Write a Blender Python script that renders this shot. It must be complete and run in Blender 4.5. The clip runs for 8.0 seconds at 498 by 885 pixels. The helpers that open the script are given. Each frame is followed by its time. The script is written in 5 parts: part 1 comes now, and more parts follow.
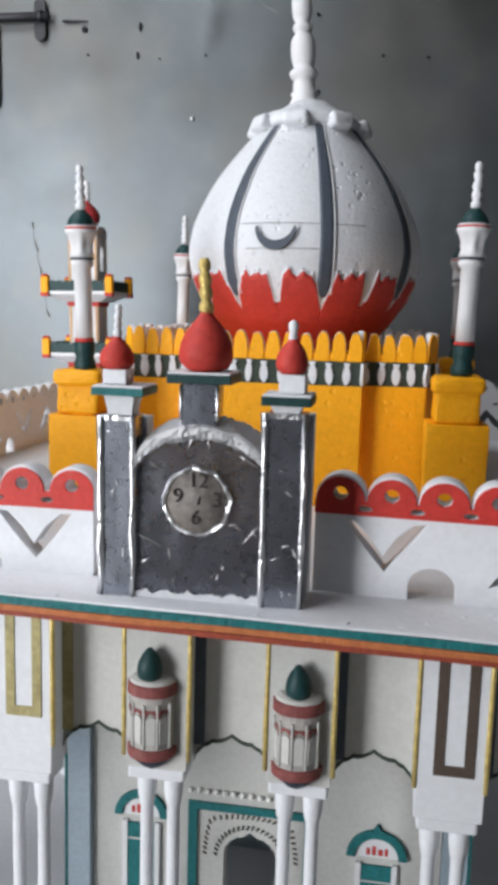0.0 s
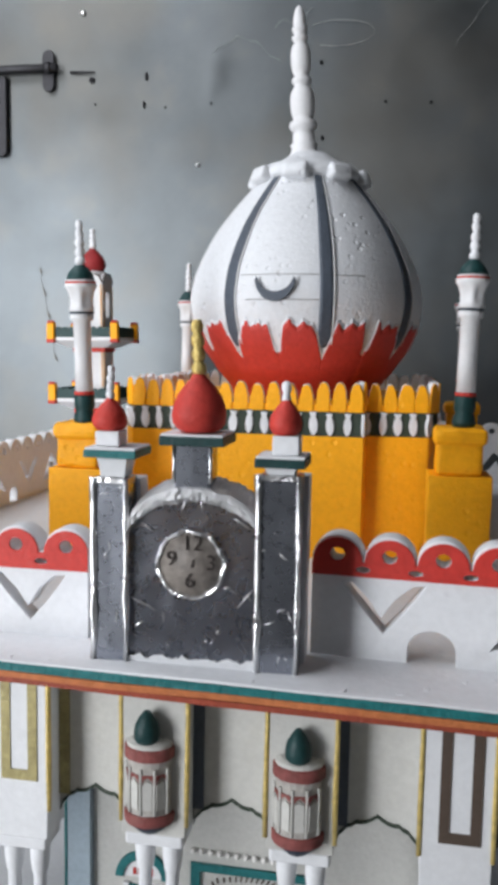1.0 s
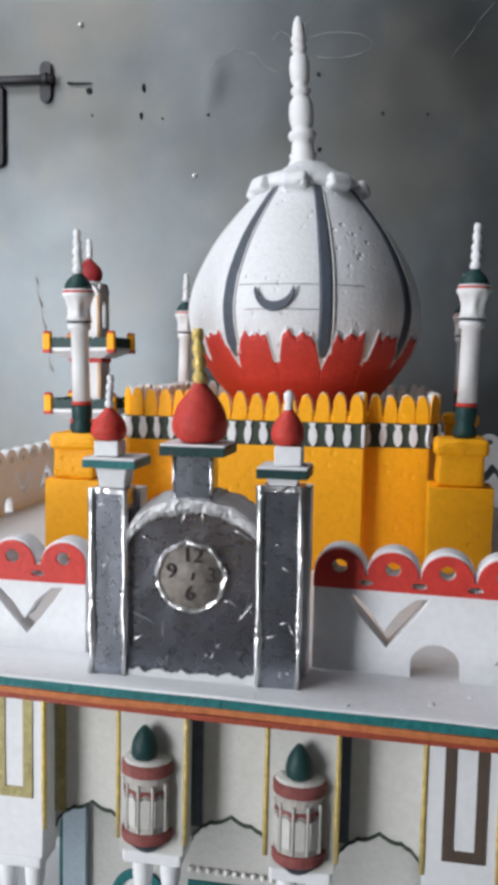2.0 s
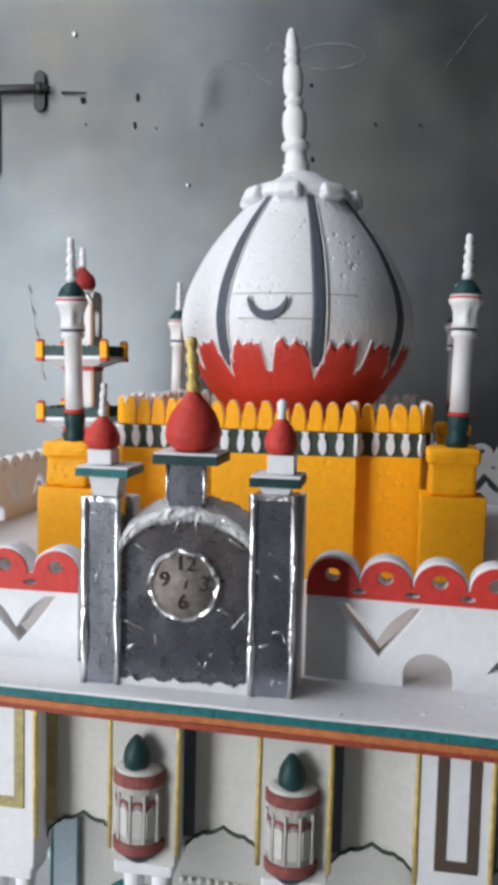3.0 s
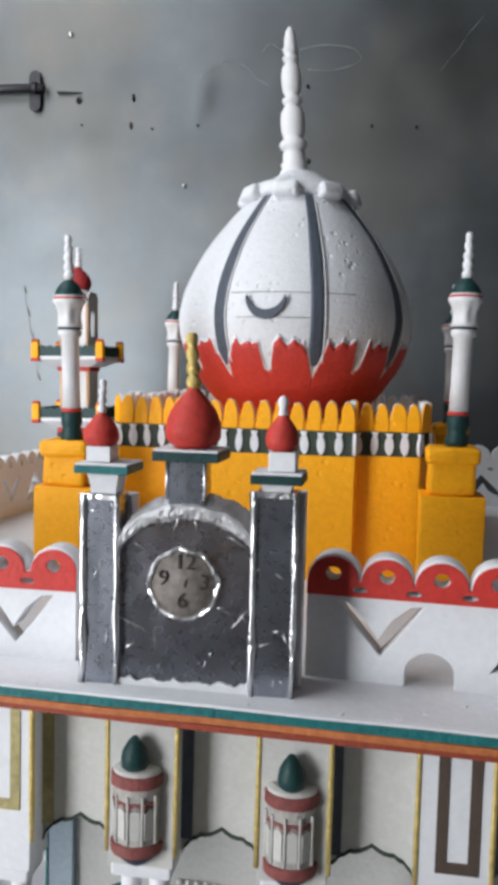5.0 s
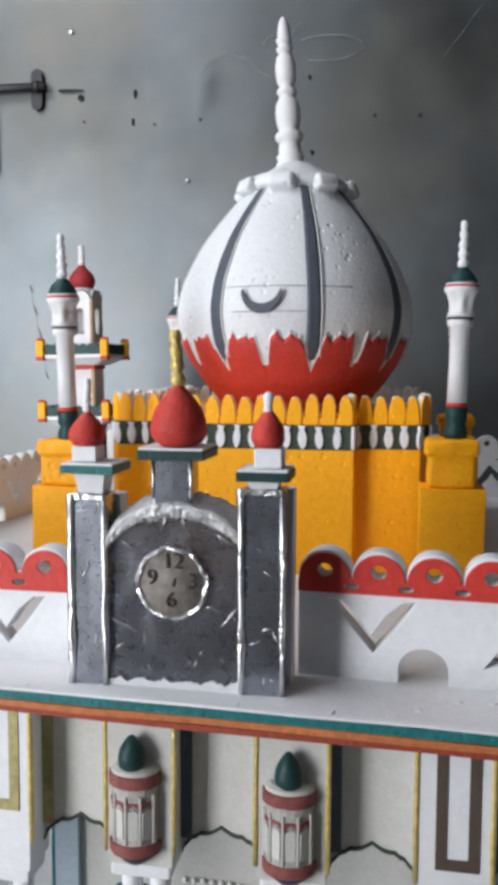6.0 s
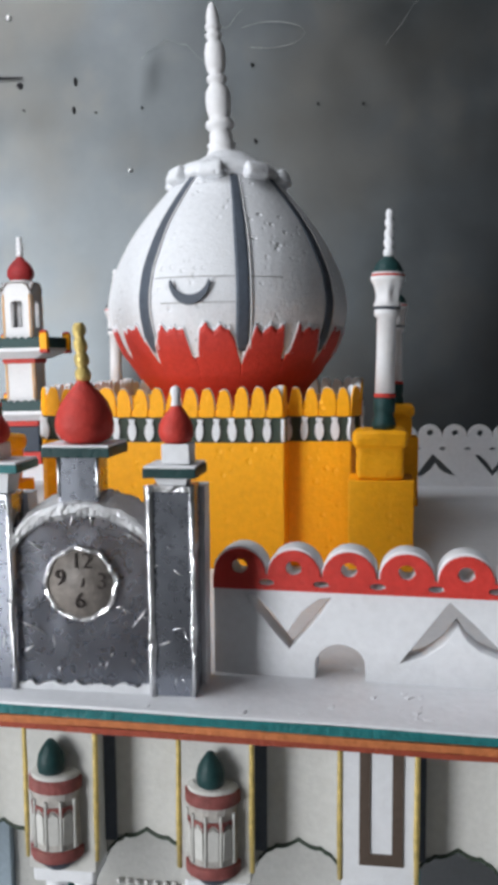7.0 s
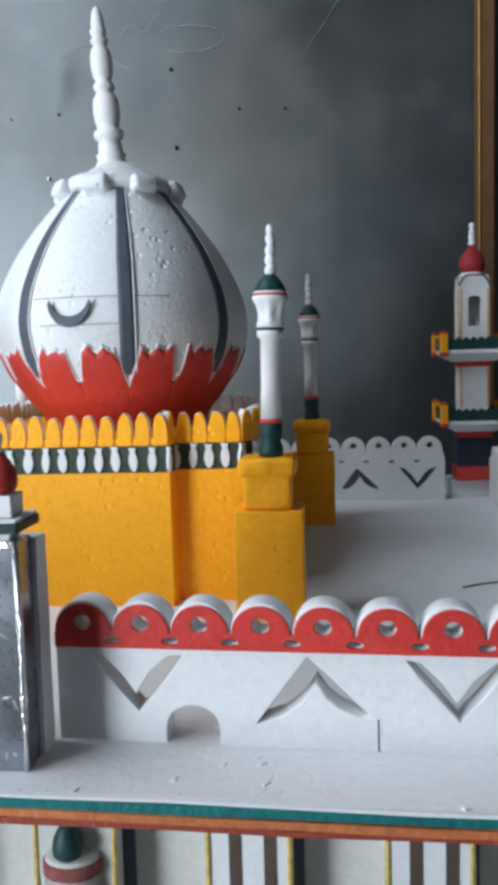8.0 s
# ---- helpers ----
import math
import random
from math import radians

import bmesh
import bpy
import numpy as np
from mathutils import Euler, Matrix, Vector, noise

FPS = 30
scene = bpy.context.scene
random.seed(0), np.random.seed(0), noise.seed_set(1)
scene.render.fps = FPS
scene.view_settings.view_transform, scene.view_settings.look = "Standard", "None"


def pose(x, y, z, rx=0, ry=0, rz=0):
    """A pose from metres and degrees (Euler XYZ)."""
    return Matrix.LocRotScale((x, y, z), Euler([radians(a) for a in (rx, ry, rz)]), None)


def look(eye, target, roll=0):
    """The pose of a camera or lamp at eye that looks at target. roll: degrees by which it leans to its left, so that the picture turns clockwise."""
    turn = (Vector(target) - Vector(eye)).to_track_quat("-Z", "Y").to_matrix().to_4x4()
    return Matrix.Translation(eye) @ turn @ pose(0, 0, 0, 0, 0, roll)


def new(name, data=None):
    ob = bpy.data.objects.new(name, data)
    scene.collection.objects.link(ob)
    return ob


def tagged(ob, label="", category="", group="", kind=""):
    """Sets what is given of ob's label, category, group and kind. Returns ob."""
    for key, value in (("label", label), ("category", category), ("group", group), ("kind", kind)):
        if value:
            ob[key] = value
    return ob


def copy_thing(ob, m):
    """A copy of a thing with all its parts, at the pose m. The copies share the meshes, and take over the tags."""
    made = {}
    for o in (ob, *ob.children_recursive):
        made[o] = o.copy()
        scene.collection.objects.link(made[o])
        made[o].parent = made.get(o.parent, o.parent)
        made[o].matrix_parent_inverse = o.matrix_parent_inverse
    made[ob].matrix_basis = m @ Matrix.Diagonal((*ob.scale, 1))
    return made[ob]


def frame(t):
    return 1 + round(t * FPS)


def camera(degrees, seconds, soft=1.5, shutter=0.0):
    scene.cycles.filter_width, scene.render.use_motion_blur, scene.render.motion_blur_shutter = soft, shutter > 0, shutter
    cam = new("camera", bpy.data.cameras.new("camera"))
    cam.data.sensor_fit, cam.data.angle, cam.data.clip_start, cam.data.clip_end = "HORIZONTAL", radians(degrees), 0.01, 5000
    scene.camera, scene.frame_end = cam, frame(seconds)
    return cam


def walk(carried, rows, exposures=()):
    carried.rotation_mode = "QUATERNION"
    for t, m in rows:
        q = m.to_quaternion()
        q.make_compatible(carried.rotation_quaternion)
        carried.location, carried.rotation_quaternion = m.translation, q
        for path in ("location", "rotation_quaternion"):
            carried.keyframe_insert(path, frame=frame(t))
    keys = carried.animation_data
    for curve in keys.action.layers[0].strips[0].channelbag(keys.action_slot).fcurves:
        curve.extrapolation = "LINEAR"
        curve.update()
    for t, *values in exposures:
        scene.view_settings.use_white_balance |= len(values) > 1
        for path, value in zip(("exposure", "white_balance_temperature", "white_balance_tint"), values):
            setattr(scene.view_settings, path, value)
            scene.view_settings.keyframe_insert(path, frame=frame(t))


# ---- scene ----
cam = camera(32.9, 8.0, soft=5.2)
PATH = [
    (0, (-0.0460, -0.0271, 1.2323), (-0.3620, 1.9255, 0.9378), 1.59),
    (0.5, (-0.0450, -0.0193, 1.2468), (-0.4140, 1.9328, 1.0155), 1.60),
    (1, (-0.0310, -0.0118, 1.2564), (-0.3820, 1.9452, 1.0409), 1.03),
    (1.5, (-0.0370, -0.0038, 1.2550), (-0.3960, 1.9538, 1.0514), 0.82),
    (2, (-0.0390, -0.0019, 1.2539), (-0.3780, 1.9597, 1.0661), 1.15),
    (3.5, (-0.0410, -0.0039, 1.2540), (-0.3510, 1.9650, 1.0898), 1.40),
    (4, (-0.0460, 0.0008, 1.2487), (-0.3350, 1.9724, 1.0794), 1.64),
    (4.5, (-0.0490, 0.0017, 1.2467), (-0.3390, 1.9739, 1.0883), 1.83),
    (6, (-0.0200, 0.0149, 1.2499), (-0.3700, 1.9763, 1.0762), 0.24),
    (6.5, (0.0050, 0.0288, 1.2482), (-0.2900, 1.9970, 1.0530), -0.17),
    (7, (0.0250, 0.0390, 1.2516), (-0.2430, 2.0122, 1.0561), -0.43),
    (7.5, (0.0710, 0.0598, 1.2645), (-0.1510, 2.0379, 1.0687), -1.46),
    (8, (0.1220, 0.1137, 1.2785), (-0.0680, 2.0949, 1.0846), -1.61),
]
walk(cam, [(t, look(eye, target, roll)) for t, eye, target, roll in PATH],
     exposures=[(0.0, 0.0, 6500, 10), (6.5, 0.03, 6500, 10), (7.5, 0.12, 6350, 8), (8.0, 0.20, 5950, 4)])

# ---------------------------------------------------------------- light
world = bpy.data.worlds.new("daylight")
scene.world = world
world.use_nodes = True
wn = world.node_tree
sky = wn.nodes.new("ShaderNodeTexSky")
sky.sky_type, sky.sun_disc = "NISHITA", False
sky.sun_elevation, sky.sun_rotation = radians(40), radians(200)
wn.links.new(sky.outputs["Color"], wn.nodes["Background"].inputs["Color"])
wn.nodes["Background"].inputs["Strength"].default_value = 0.12


def area_lamp(name, eye, target, width, height, watts, colour):
    data = bpy.data.lights.new(name, "AREA")
    data.shape, data.size, data.size_y, data.energy, data.color = "RECTANGLE", width, height, watts, colour
    ob = new(name, data)
    ob.matrix_world = look(eye, target)
    return ob


# daylight by the tall doorway behind and to the left of the camera, and an added overhead fill lamp for the level tops
DOOR_X0, DOOR_X1, DOOR_Z = -3.29, -1.85, 2.45
area_lamp("doorway_daylight", (-2.57, -1.70, 1.27), (-2.35, 2.0, 1.20), 1.40, 2.25, 168, (0.94, 0.962, 1.0))
area_lamp("roof_daylight", (-1.9, 0.45, 3.55), (-1.9, 0.45, 0.0), 1.9, 1.5, 60, (0.94, 0.962, 1.0))


# ---------------------------------------------------------------- materials
def mat(name, colour, rough=0.8, metal=0.0, vary=0.12, grain=0.15, scale=260.0, pits=0.0, dirt=0.0, dirt_colour=(0.3, 0.28, 0.25), spec=0.3):
    """A painted or bare foam surface: two scales of colour change, a fine bead relief, pits and dirt."""
    m = bpy.data.materials.new(name)
    m.use_nodes = True
    n, l = m.node_tree.nodes, m.node_tree.links
    b = n["Principled BSDF"]
    b.inputs["Roughness"].default_value, b.inputs["Metallic"].default_value = rough, metal
    b.inputs["Specular IOR Level"].default_value = spec
    tc = n.new("ShaderNodeTexCoord")
    big, small = n.new("ShaderNodeTexNoise"), n.new("ShaderNodeTexNoise")
    big.inputs["Scale"].default_value, big.inputs["Detail"].default_value = 14, 5
    small.inputs["Scale"].default_value, small.inputs["Detail"].default_value = 130, 6
    info = n.new("ShaderNodeObjectInfo")
    add = n.new("ShaderNodeVectorMath")
    add.operation = "ADD"
    l.new(tc.outputs["Object"], add.inputs[0])
    l.new(info.outputs["Random"], add.inputs[1])
    for t in (big, small):
        l.new(add.outputs[0], t.inputs["Vector"])
    mul = n.new("ShaderNodeMath")
    mul.operation = "MULTIPLY_ADD"
    mul.inputs[1].default_value = 0.6
    l.new(big.outputs["Fac"], mul.inputs[0])
    l.new(small.outputs["Fac"], mul.inputs[2])
    ramp = n.new("ShaderNodeMapRange")
    ramp.inputs["From Min"].default_value, ramp.inputs["From Max"].default_value = 0.5, 1.1
    ramp.inputs["To Min"].default_value, ramp.inputs["To Max"].default_value = 1 - vary, 1 + vary * 0.5
    l.new(mul.outputs[0], ramp.inputs["Value"])
    tint = n.new("ShaderNodeMix")
    tint.data_type, tint.blend_type = "RGBA", "MULTIPLY"
    tint.inputs["Factor"].default_value = 1.0
    tint.inputs["A"].default_value = (*colour, 1)
    l.new(ramp.outputs[0], tint.inputs["B"])
    col = tint.outputs["Result"]
    if dirt:
        spot = n.new("ShaderNodeTexNoise")
        spot.inputs["Scale"].default_value, spot.inputs["Detail"].default_value = 32, 8
        l.new(add.outputs[0], spot.inputs["Vector"])
        sr = n.new("ShaderNodeMapRange")
        sr.inputs["From Min"].default_value, sr.inputs["From Max"].default_value = 0.58, 0.74
        sr.inputs["To Max"].default_value = dirt
        l.new(spot.outputs["Fac"], sr.inputs["Value"])
        mx = n.new("ShaderNodeMix")
        mx.data_type = "RGBA"
        mx.inputs["B"].default_value = (*dirt_colour, 1)
        l.new(sr.outputs[0], mx.inputs["Factor"])
        l.new(col, mx.inputs["A"])
        col = mx.outputs["Result"]
    l.new(col, b.inputs["Base Color"])
    vor = n.new("ShaderNodeTexVoronoi")
    vor.inputs["Scale"].default_value = scale
    l.new(add.outputs[0], vor.inputs["Vector"])
    height = n.new("ShaderNodeMath")
    height.operation = "MULTIPLY_ADD"
    height.inputs[1].default_value = -0.5
    l.new(vor.outputs["Distance"], height.inputs[0])
    l.new(small.outputs["Fac"], height.inputs[2])
    hgt = height.outputs[0]
    if pits:
        pv = n.new("ShaderNodeTexVoronoi")
        pv.inputs["Scale"].default_value = 62
        l.new(add.outputs[0], pv.inputs["Vector"])
        pr = n.new("ShaderNodeMapRange")
        pr.inputs["From Min"].default_value, pr.inputs["From Max"].default_value = 0.1, 0.3
        pr.inputs["To Min"].default_value, pr.inputs["To Max"].default_value = -pits, 0
        l.new(pv.outputs["Distance"], pr.inputs["Value"])
        gate = n.new("ShaderNodeMapRange")
        gate.inputs["From Min"].default_value, gate.inputs["From Max"].default_value = 0.44, 0.54
        l.new(big.outputs["Fac"], gate.inputs["Value"])
        gm = n.new("ShaderNodeMath")
        gm.operation = "MULTIPLY_ADD"
        l.new(pr.outputs[0], gm.inputs[0])
        l.new(gate.outputs[0], gm.inputs[1])
        l.new(hgt, gm.inputs[2])
        hgt = gm.outputs[0]
    bump = n.new("ShaderNodeBump")
    bump.inputs["Strength"].default_value, bump.inputs["Distance"].default_value = grain, 0.002
    l.new(hgt, bump.inputs["Height"])
    l.new(bump.outputs["Normal"], b.inputs["Normal"])
    return m


FOAM = mat("white_foam", (0.74, 0.75, 0.77), 0.6, vary=0.07, grain=0.16, pits=1.2, dirt=0.12, dirt_colour=(0.5, 0.48, 0.45))
DOME_FOAM = mat("dome_foam", (0.70, 0.715, 0.74), 0.7, vary=0.08, grain=0.45, pits=3.3, dirt=0.1, dirt_colour=(0.5, 0.5, 0.5))
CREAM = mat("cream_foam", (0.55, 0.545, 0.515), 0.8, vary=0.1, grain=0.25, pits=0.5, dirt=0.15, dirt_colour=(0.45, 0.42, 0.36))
WHITE = mat("white_paint", (0.71, 0.71, 0.72), 0.55, vary=0.06, grain=0.15)
YELLOW = mat("yellow_paint", (0.95, 0.41, 0.004), 0.55, vary=0.10, grain=0.4, pits=1.6, dirt=0.15, dirt_colour=(0.55, 0.22, 0.01))
RED = mat("red_paint", (0.53, 0.050, 0.038), 0.6, vary=0.2, grain=0.35, dirt=0.3, dirt_colour=(0.3, 0.02, 0.02))
MAROON = mat("maroon_paint", (0.25, 0.075, 0.068), 0.65, vary=0.35, grain=0.35, dirt=0.3, dirt_colour=(0.35, 0.2, 0.17))
CRIMSON = mat("crimson_paint", (0.33, 0.028, 0.03), 0.6, vary=0.25, grain=0.35)
SCARLET = mat("scarlet_paint", (0.58, 0.045, 0.035), 0.5, vary=0.2, grain=0.3, dirt=0.3, dirt_colour=(0.62, 0.2, 0.17))
ORANGE = mat("orange_paint", (0.52, 0.17, 0.06), 0.6, vary=0.3, grain=0.5, dirt=0.5, dirt_colour=(0.3, 0.06, 0.03))
GREEN = mat("green_paint", (0.012, 0.048, 0.048), 0.5, vary=0.3, grain=0.3)
TEAL = mat("teal_paint", (0.018, 0.16, 0.165), 0.5, vary=0.35, grain=0.5, dirt=0.35, dirt_colour=(0.02, 0.04, 0.04))
OLIVE = mat("dark_green_band", (0.04, 0.055, 0.04), 0.6, vary=0.25, grain=0.3)
SLATE = mat("slate_paint", (0.075, 0.09, 0.115), 0.55, vary=0.25, grain=0.25)
NAVY = mat("navy_paint", (0.02, 0.03, 0.05), 0.5, vary=0.2, grain=0.25)
BROWN = mat("brown_paint", (0.09, 0.065, 0.05), 0.6, vary=0.2, grain=0.25)
GOLD = mat("gold_ribbon", (0.66, 0.50, 0.17), 0.35, metal=0.35, vary=0.4, grain=0.6, scale=400)
GILT = mat("faded_gilt", (0.42, 0.36, 0.17), 0.5, metal=0.2, vary=0.35, grain=0.5, dirt=0.5, dirt_colour=(0.22, 0.18, 0.10))
MUSTARD = mat("orange_trim", (0.70, 0.38, 0.12), 0.6, vary=0.2)
TIMBER = mat("timber", (0.16, 0.075, 0.03), 0.6, vary=0.35, grain=0.3, scale=60)
CONCRETE = mat("grey_plaster", (0.17, 0.17, 0.166), 0.9, vary=0.3, grain=0.4, scale=40)
CEMENT = mat("cement_floor", (0.19, 0.185, 0.175), 0.85, vary=0.3, grain=0.4, scale=40)
IRON = mat("dark_iron", (0.05, 0.05, 0.055), 0.5, metal=0.7, vary=0.3, grain=0.3, scale=90)
BLUEGREY = mat("pale_blue_paint", (0.38, 0.46, 0.52), 0.7, vary=0.15, grain=0.25)
PEARL = mat("pearl", (0.85, 0.83, 0.80), 0.15, vary=0.03, grain=0.0, spec=0.6)
LANTERN = mat("dirty_cream", (0.43, 0.405, 0.375), 0.75, vary=0.35, grain=0.4, dirt=0.5, dirt_colour=(0.30, 0.26, 0.22))
DIAL = mat("dial_paper", (0.22, 0.195, 0.175), 0.5, vary=0.45, grain=0.3, scale=300, dirt=0.35, dirt_colour=(0.42, 0.38, 0.34))
RUST = mat("rust", (0.30, 0.26, 0.22), 0.8, vary=0.5)
RUSSET = mat("russet_paint", (0.33, 0.065, 0.035), 0.6, vary=0.3, grain=0.5)
CHALK = mat("chalk", (0.40, 0.41, 0.40), 0.8, vary=0.4)
INK = mat("ink", (0.05, 0.042, 0.04), 0.9, spec=0.05)


def foil_material(name, colour, rough, strength, blotch=0.5, crease=1.0, metal=1.0):
    """Kitchen foil glued over foam: a creased metal skin."""
    m = bpy.data.materials.new(name)
    m.use_nodes = True
    n, l = m.node_tree.nodes, m.node_tree.links
    b = n["Principled BSDF"]
    b.inputs["Metallic"].default_value = metal
    tc = n.new("ShaderNodeTexCoord")
    cr, fine, wide = n.new("ShaderNodeTexVoronoi"), n.new("ShaderNodeTexNoise"), n.new("ShaderNodeTexNoise")
    cr.feature = "DISTANCE_TO_EDGE"
    cr.inputs["Scale"].default_value = 16
    fine.inputs["Scale"].default_value, fine.inputs["Detail"].default_value = 120, 5
    wide.inputs["Scale"].default_value, wide.inputs["Detail"].default_value = 30, 3
    warp = n.new("ShaderNodeMix")
    warp.data_type = "VECTOR"
    warp.inputs["Factor"].default_value = 0.06
    l.new(tc.outputs["Object"], wide.inputs["Vector"])
    l.new(tc.outputs["Object"], fine.inputs["Vector"])
    l.new(tc.outputs["Object"], warp.inputs["A"])
    l.new(wide.outputs["Color"], warp.inputs["B"])
    l.new(warp.outputs["Result"], cr.inputs["Vector"])
    edge = n.new("ShaderNodeMapRange")
    edge.inputs["From Max"].default_value, edge.inputs["To Max"].default_value = 0.07, crease
    l.new(cr.outputs["Distance"], edge.inputs["Value"])
    s = n.new("ShaderNodeMath")
    s.operation = "MULTIPLY_ADD"
    s.inputs[1].default_value = 0.16
    l.new(fine.outputs["Fac"], s.inputs[0])
    l.new(edge.outputs[0], s.inputs[2])
    s2 = n.new("ShaderNodeMath")
    s2.operation = "MULTIPLY_ADD"
    s2.inputs[1].default_value = 0.7
    l.new(wide.outputs["Fac"], s2.inputs[0])
    l.new(s.outputs[0], s2.inputs[2])
    bump = n.new("ShaderNodeBump")
    bump.inputs["Strength"].default_value, bump.inputs["Distance"].default_value = strength, 0.002
    l.new(s2.outputs[0], bump.inputs["Height"])
    l.new(bump.outputs["Normal"], b.inputs["Normal"])
    r = n.new("ShaderNodeMapRange")
    r.inputs["To Min"].default_value, r.inputs["To Max"].default_value = rough - 0.2 * blotch, rough + 0.3 * blotch
    l.new(fine.outputs["Fac"], r.inputs["Value"])
    l.new(r.outputs[0], b.inputs["Roughness"])
    tint = n.new("ShaderNodeMapRange")
    tint.data_type = "FLOAT"
    tint.inputs["To Min"].default_value, tint.inputs["To Max"].default_value = 1 - blotch, 1 + blotch
    l.new(wide.outputs["Fac"], tint.inputs["Value"])
    mx = n.new("ShaderNodeMix")
    mx.data_type, mx.blend_type = "RGBA", "MULTIPLY"
    mx.inputs["Factor"].default_value = 1
    mx.inputs["A"].default_value = (*colour, 1)
    l.new(tint.outputs[0], mx.inputs["B"])
    l.new(mx.outputs["Result"], b.inputs["Base Color"])
    return m


# same foil twice: FOIL dark as its reflection, BRIGHT_FOIL light for painted highlights
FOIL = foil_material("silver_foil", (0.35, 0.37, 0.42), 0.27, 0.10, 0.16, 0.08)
RIM_FOIL = foil_material("dull_foil", (0.84, 0.84, 0.85), 0.55, 0.8, 0.35, 0.6, 0.6)
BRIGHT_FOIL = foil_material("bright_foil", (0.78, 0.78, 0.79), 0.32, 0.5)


def sheet_metal():
    """The worn steel sheet of the wall: broad soft gloss, smears, rust stains and dents."""
    m = bpy.data.materials.new("steel_sheet")
    m.use_nodes = True
    n, l = m.node_tree.nodes, m.node_tree.links
    b = n["Principled BSDF"]
    b.inputs["Metallic"].default_value = 0.95
    tc = n.new("ShaderNodeTexCoord")
    big, mid, fine = (n.new("ShaderNodeTexNoise") for _ in range(3))
    for t, s, d in ((big, 1.6, 5), (mid, 6, 8), (fine, 70, 5)):
        t.inputs["Scale"].default_value, t.inputs["Detail"].default_value = s, d
        l.new(tc.outputs["Object"], t.inputs["Vector"])
    ramp = n.new("ShaderNodeValToRGB")
    e = ramp.color_ramp.elements
    e[0].position, e[0].color = 0.30, (0.092, 0.100, 0.104, 1)
    e[1].position, e[1].color = 0.66, (0.158, 0.176, 0.188, 1)
    mixv = n.new("ShaderNodeMath")
    mixv.operation = "MULTIPLY_ADD"
    mixv.inputs[1].default_value = 0.5
    half = n.new("ShaderNodeMath")
    half.operation = "MULTIPLY"
    half.inputs[1].default_value = 0.5
    l.new(big.outputs["Fac"], half.inputs[0])
    l.new(mid.outputs["Fac"], mixv.inputs[0])
    l.new(half.outputs[0], mixv.inputs[2])
    l.new(mixv.outputs[0], ramp.inputs["Fac"])
    rust = n.new("ShaderNodeMapRange")
    rust.inputs["From Min"].default_value, rust.inputs["From Max"].default_value = 0.54, 0.80
    rust.inputs["To Max"].default_value = 0.35
    l.new(mid.outputs["Fac"], rust.inputs["Value"])
    mx = n.new("ShaderNodeMix")
    mx.data_type = "RGBA"
    mx.inputs["B"].default_value = (0.21, 0.18, 0.14, 1)
    l.new(rust.outputs[0], mx.inputs["Factor"])
    l.new(ramp.outputs["Color"], mx.inputs["A"])
    # broad patches of beige grime over the grey
    shift, grime = n.new("ShaderNodeVectorMath"), n.new("ShaderNodeTexNoise")
    shift.operation = "ADD"
    shift.inputs[1].default_value = (3.1, 0.0, 1.7)
    l.new(tc.outputs["Object"], shift.inputs[0])
    l.new(shift.outputs[0], grime.inputs["Vector"])
    grime.inputs["Scale"].default_value, grime.inputs["Detail"].default_value = 2.2, 6
    gr = n.new("ShaderNodeMapRange")
    gr.inputs["From Min"].default_value, gr.inputs["From Max"].default_value = 0.46, 0.64
    gr.inputs["To Max"].default_value = 0.45
    l.new(grime.outputs["Fac"], gr.inputs["Value"])
    warm = n.new("ShaderNodeMix")
    warm.data_type = "RGBA"
    warm.inputs["B"].default_value = (0.150, 0.138, 0.118, 1)
    l.new(gr.outputs[0], warm.inputs["Factor"])
    l.new(mx.outputs["Result"], warm.inputs["A"])
    l.new(warm.outputs["Result"], b.inputs["Base Color"])
    r = n.new("ShaderNodeMapRange")
    r.inputs["To Min"].default_value, r.inputs["To Max"].default_value = 0.40, 0.54
    l.new(mid.outputs["Fac"], r.inputs["Value"])
    l.new(r.outputs[0], b.inputs["Roughness"])
    hs = n.new("ShaderNodeMath")
    hs.operation = "MULTIPLY_ADD"
    hs.inputs[1].default_value = 0.03
    l.new(fine.outputs["Fac"], hs.inputs[0])
    l.new(mid.outputs["Fac"], hs.inputs[2])
    bump = n.new("ShaderNodeBump")
    bump.inputs["Strength"].default_value, bump.inputs["Distance"].default_value = 0.12, 0.02
    l.new(hs.outputs[0], bump.inputs["Height"])
    l.new(bump.outputs["Normal"], b.inputs["Normal"])
    return m


STEEL = sheet_metal()


# ---------------------------------------------------------------- mesh helpers
def part(name, bm, material, parent=None, label=""):
    me = bpy.data.meshes.new(name)
    bm.to_mesh(me)
    bm.free()
    me.materials.append(material)
    ob = new(name, me)
    ob.parent = parent
    if label:
        ob["label"] = label
    return ob


def again(ob, m, parent=None):
    """Another piece on the same mesh, at the pose m under its parent."""
    o = new(ob.name.split(".")[0], ob.data)
    o.parent = parent if parent else ob.parent
    o.matrix_basis = m
    return o


def thing(name, m, label, category, group="", kind=""):
    ob = new(name)
    ob.matrix_basis = m
    return tagged(ob, label, category, group, kind)


def box(x0, x1, y0, y1, z0, z1, bevel=0.0, seg=2):
    bm = bmesh.new()
    bmesh.ops.create_cube(bm, size=1)
    for v in bm.verts:
        v.co = Vector(((x0 + x1) / 2 + v.co.x * (x1 - x0), (y0 + y1) / 2 + v.co.y * (y1 - y0), (z0 + z1) / 2 + v.co.z * (z1 - z0)))
    if bevel:
        bmesh.ops.bevel(bm, geom=bm.edges[:], offset=bevel, segments=seg, affect="EDGES", profile=0.6)
    return bm


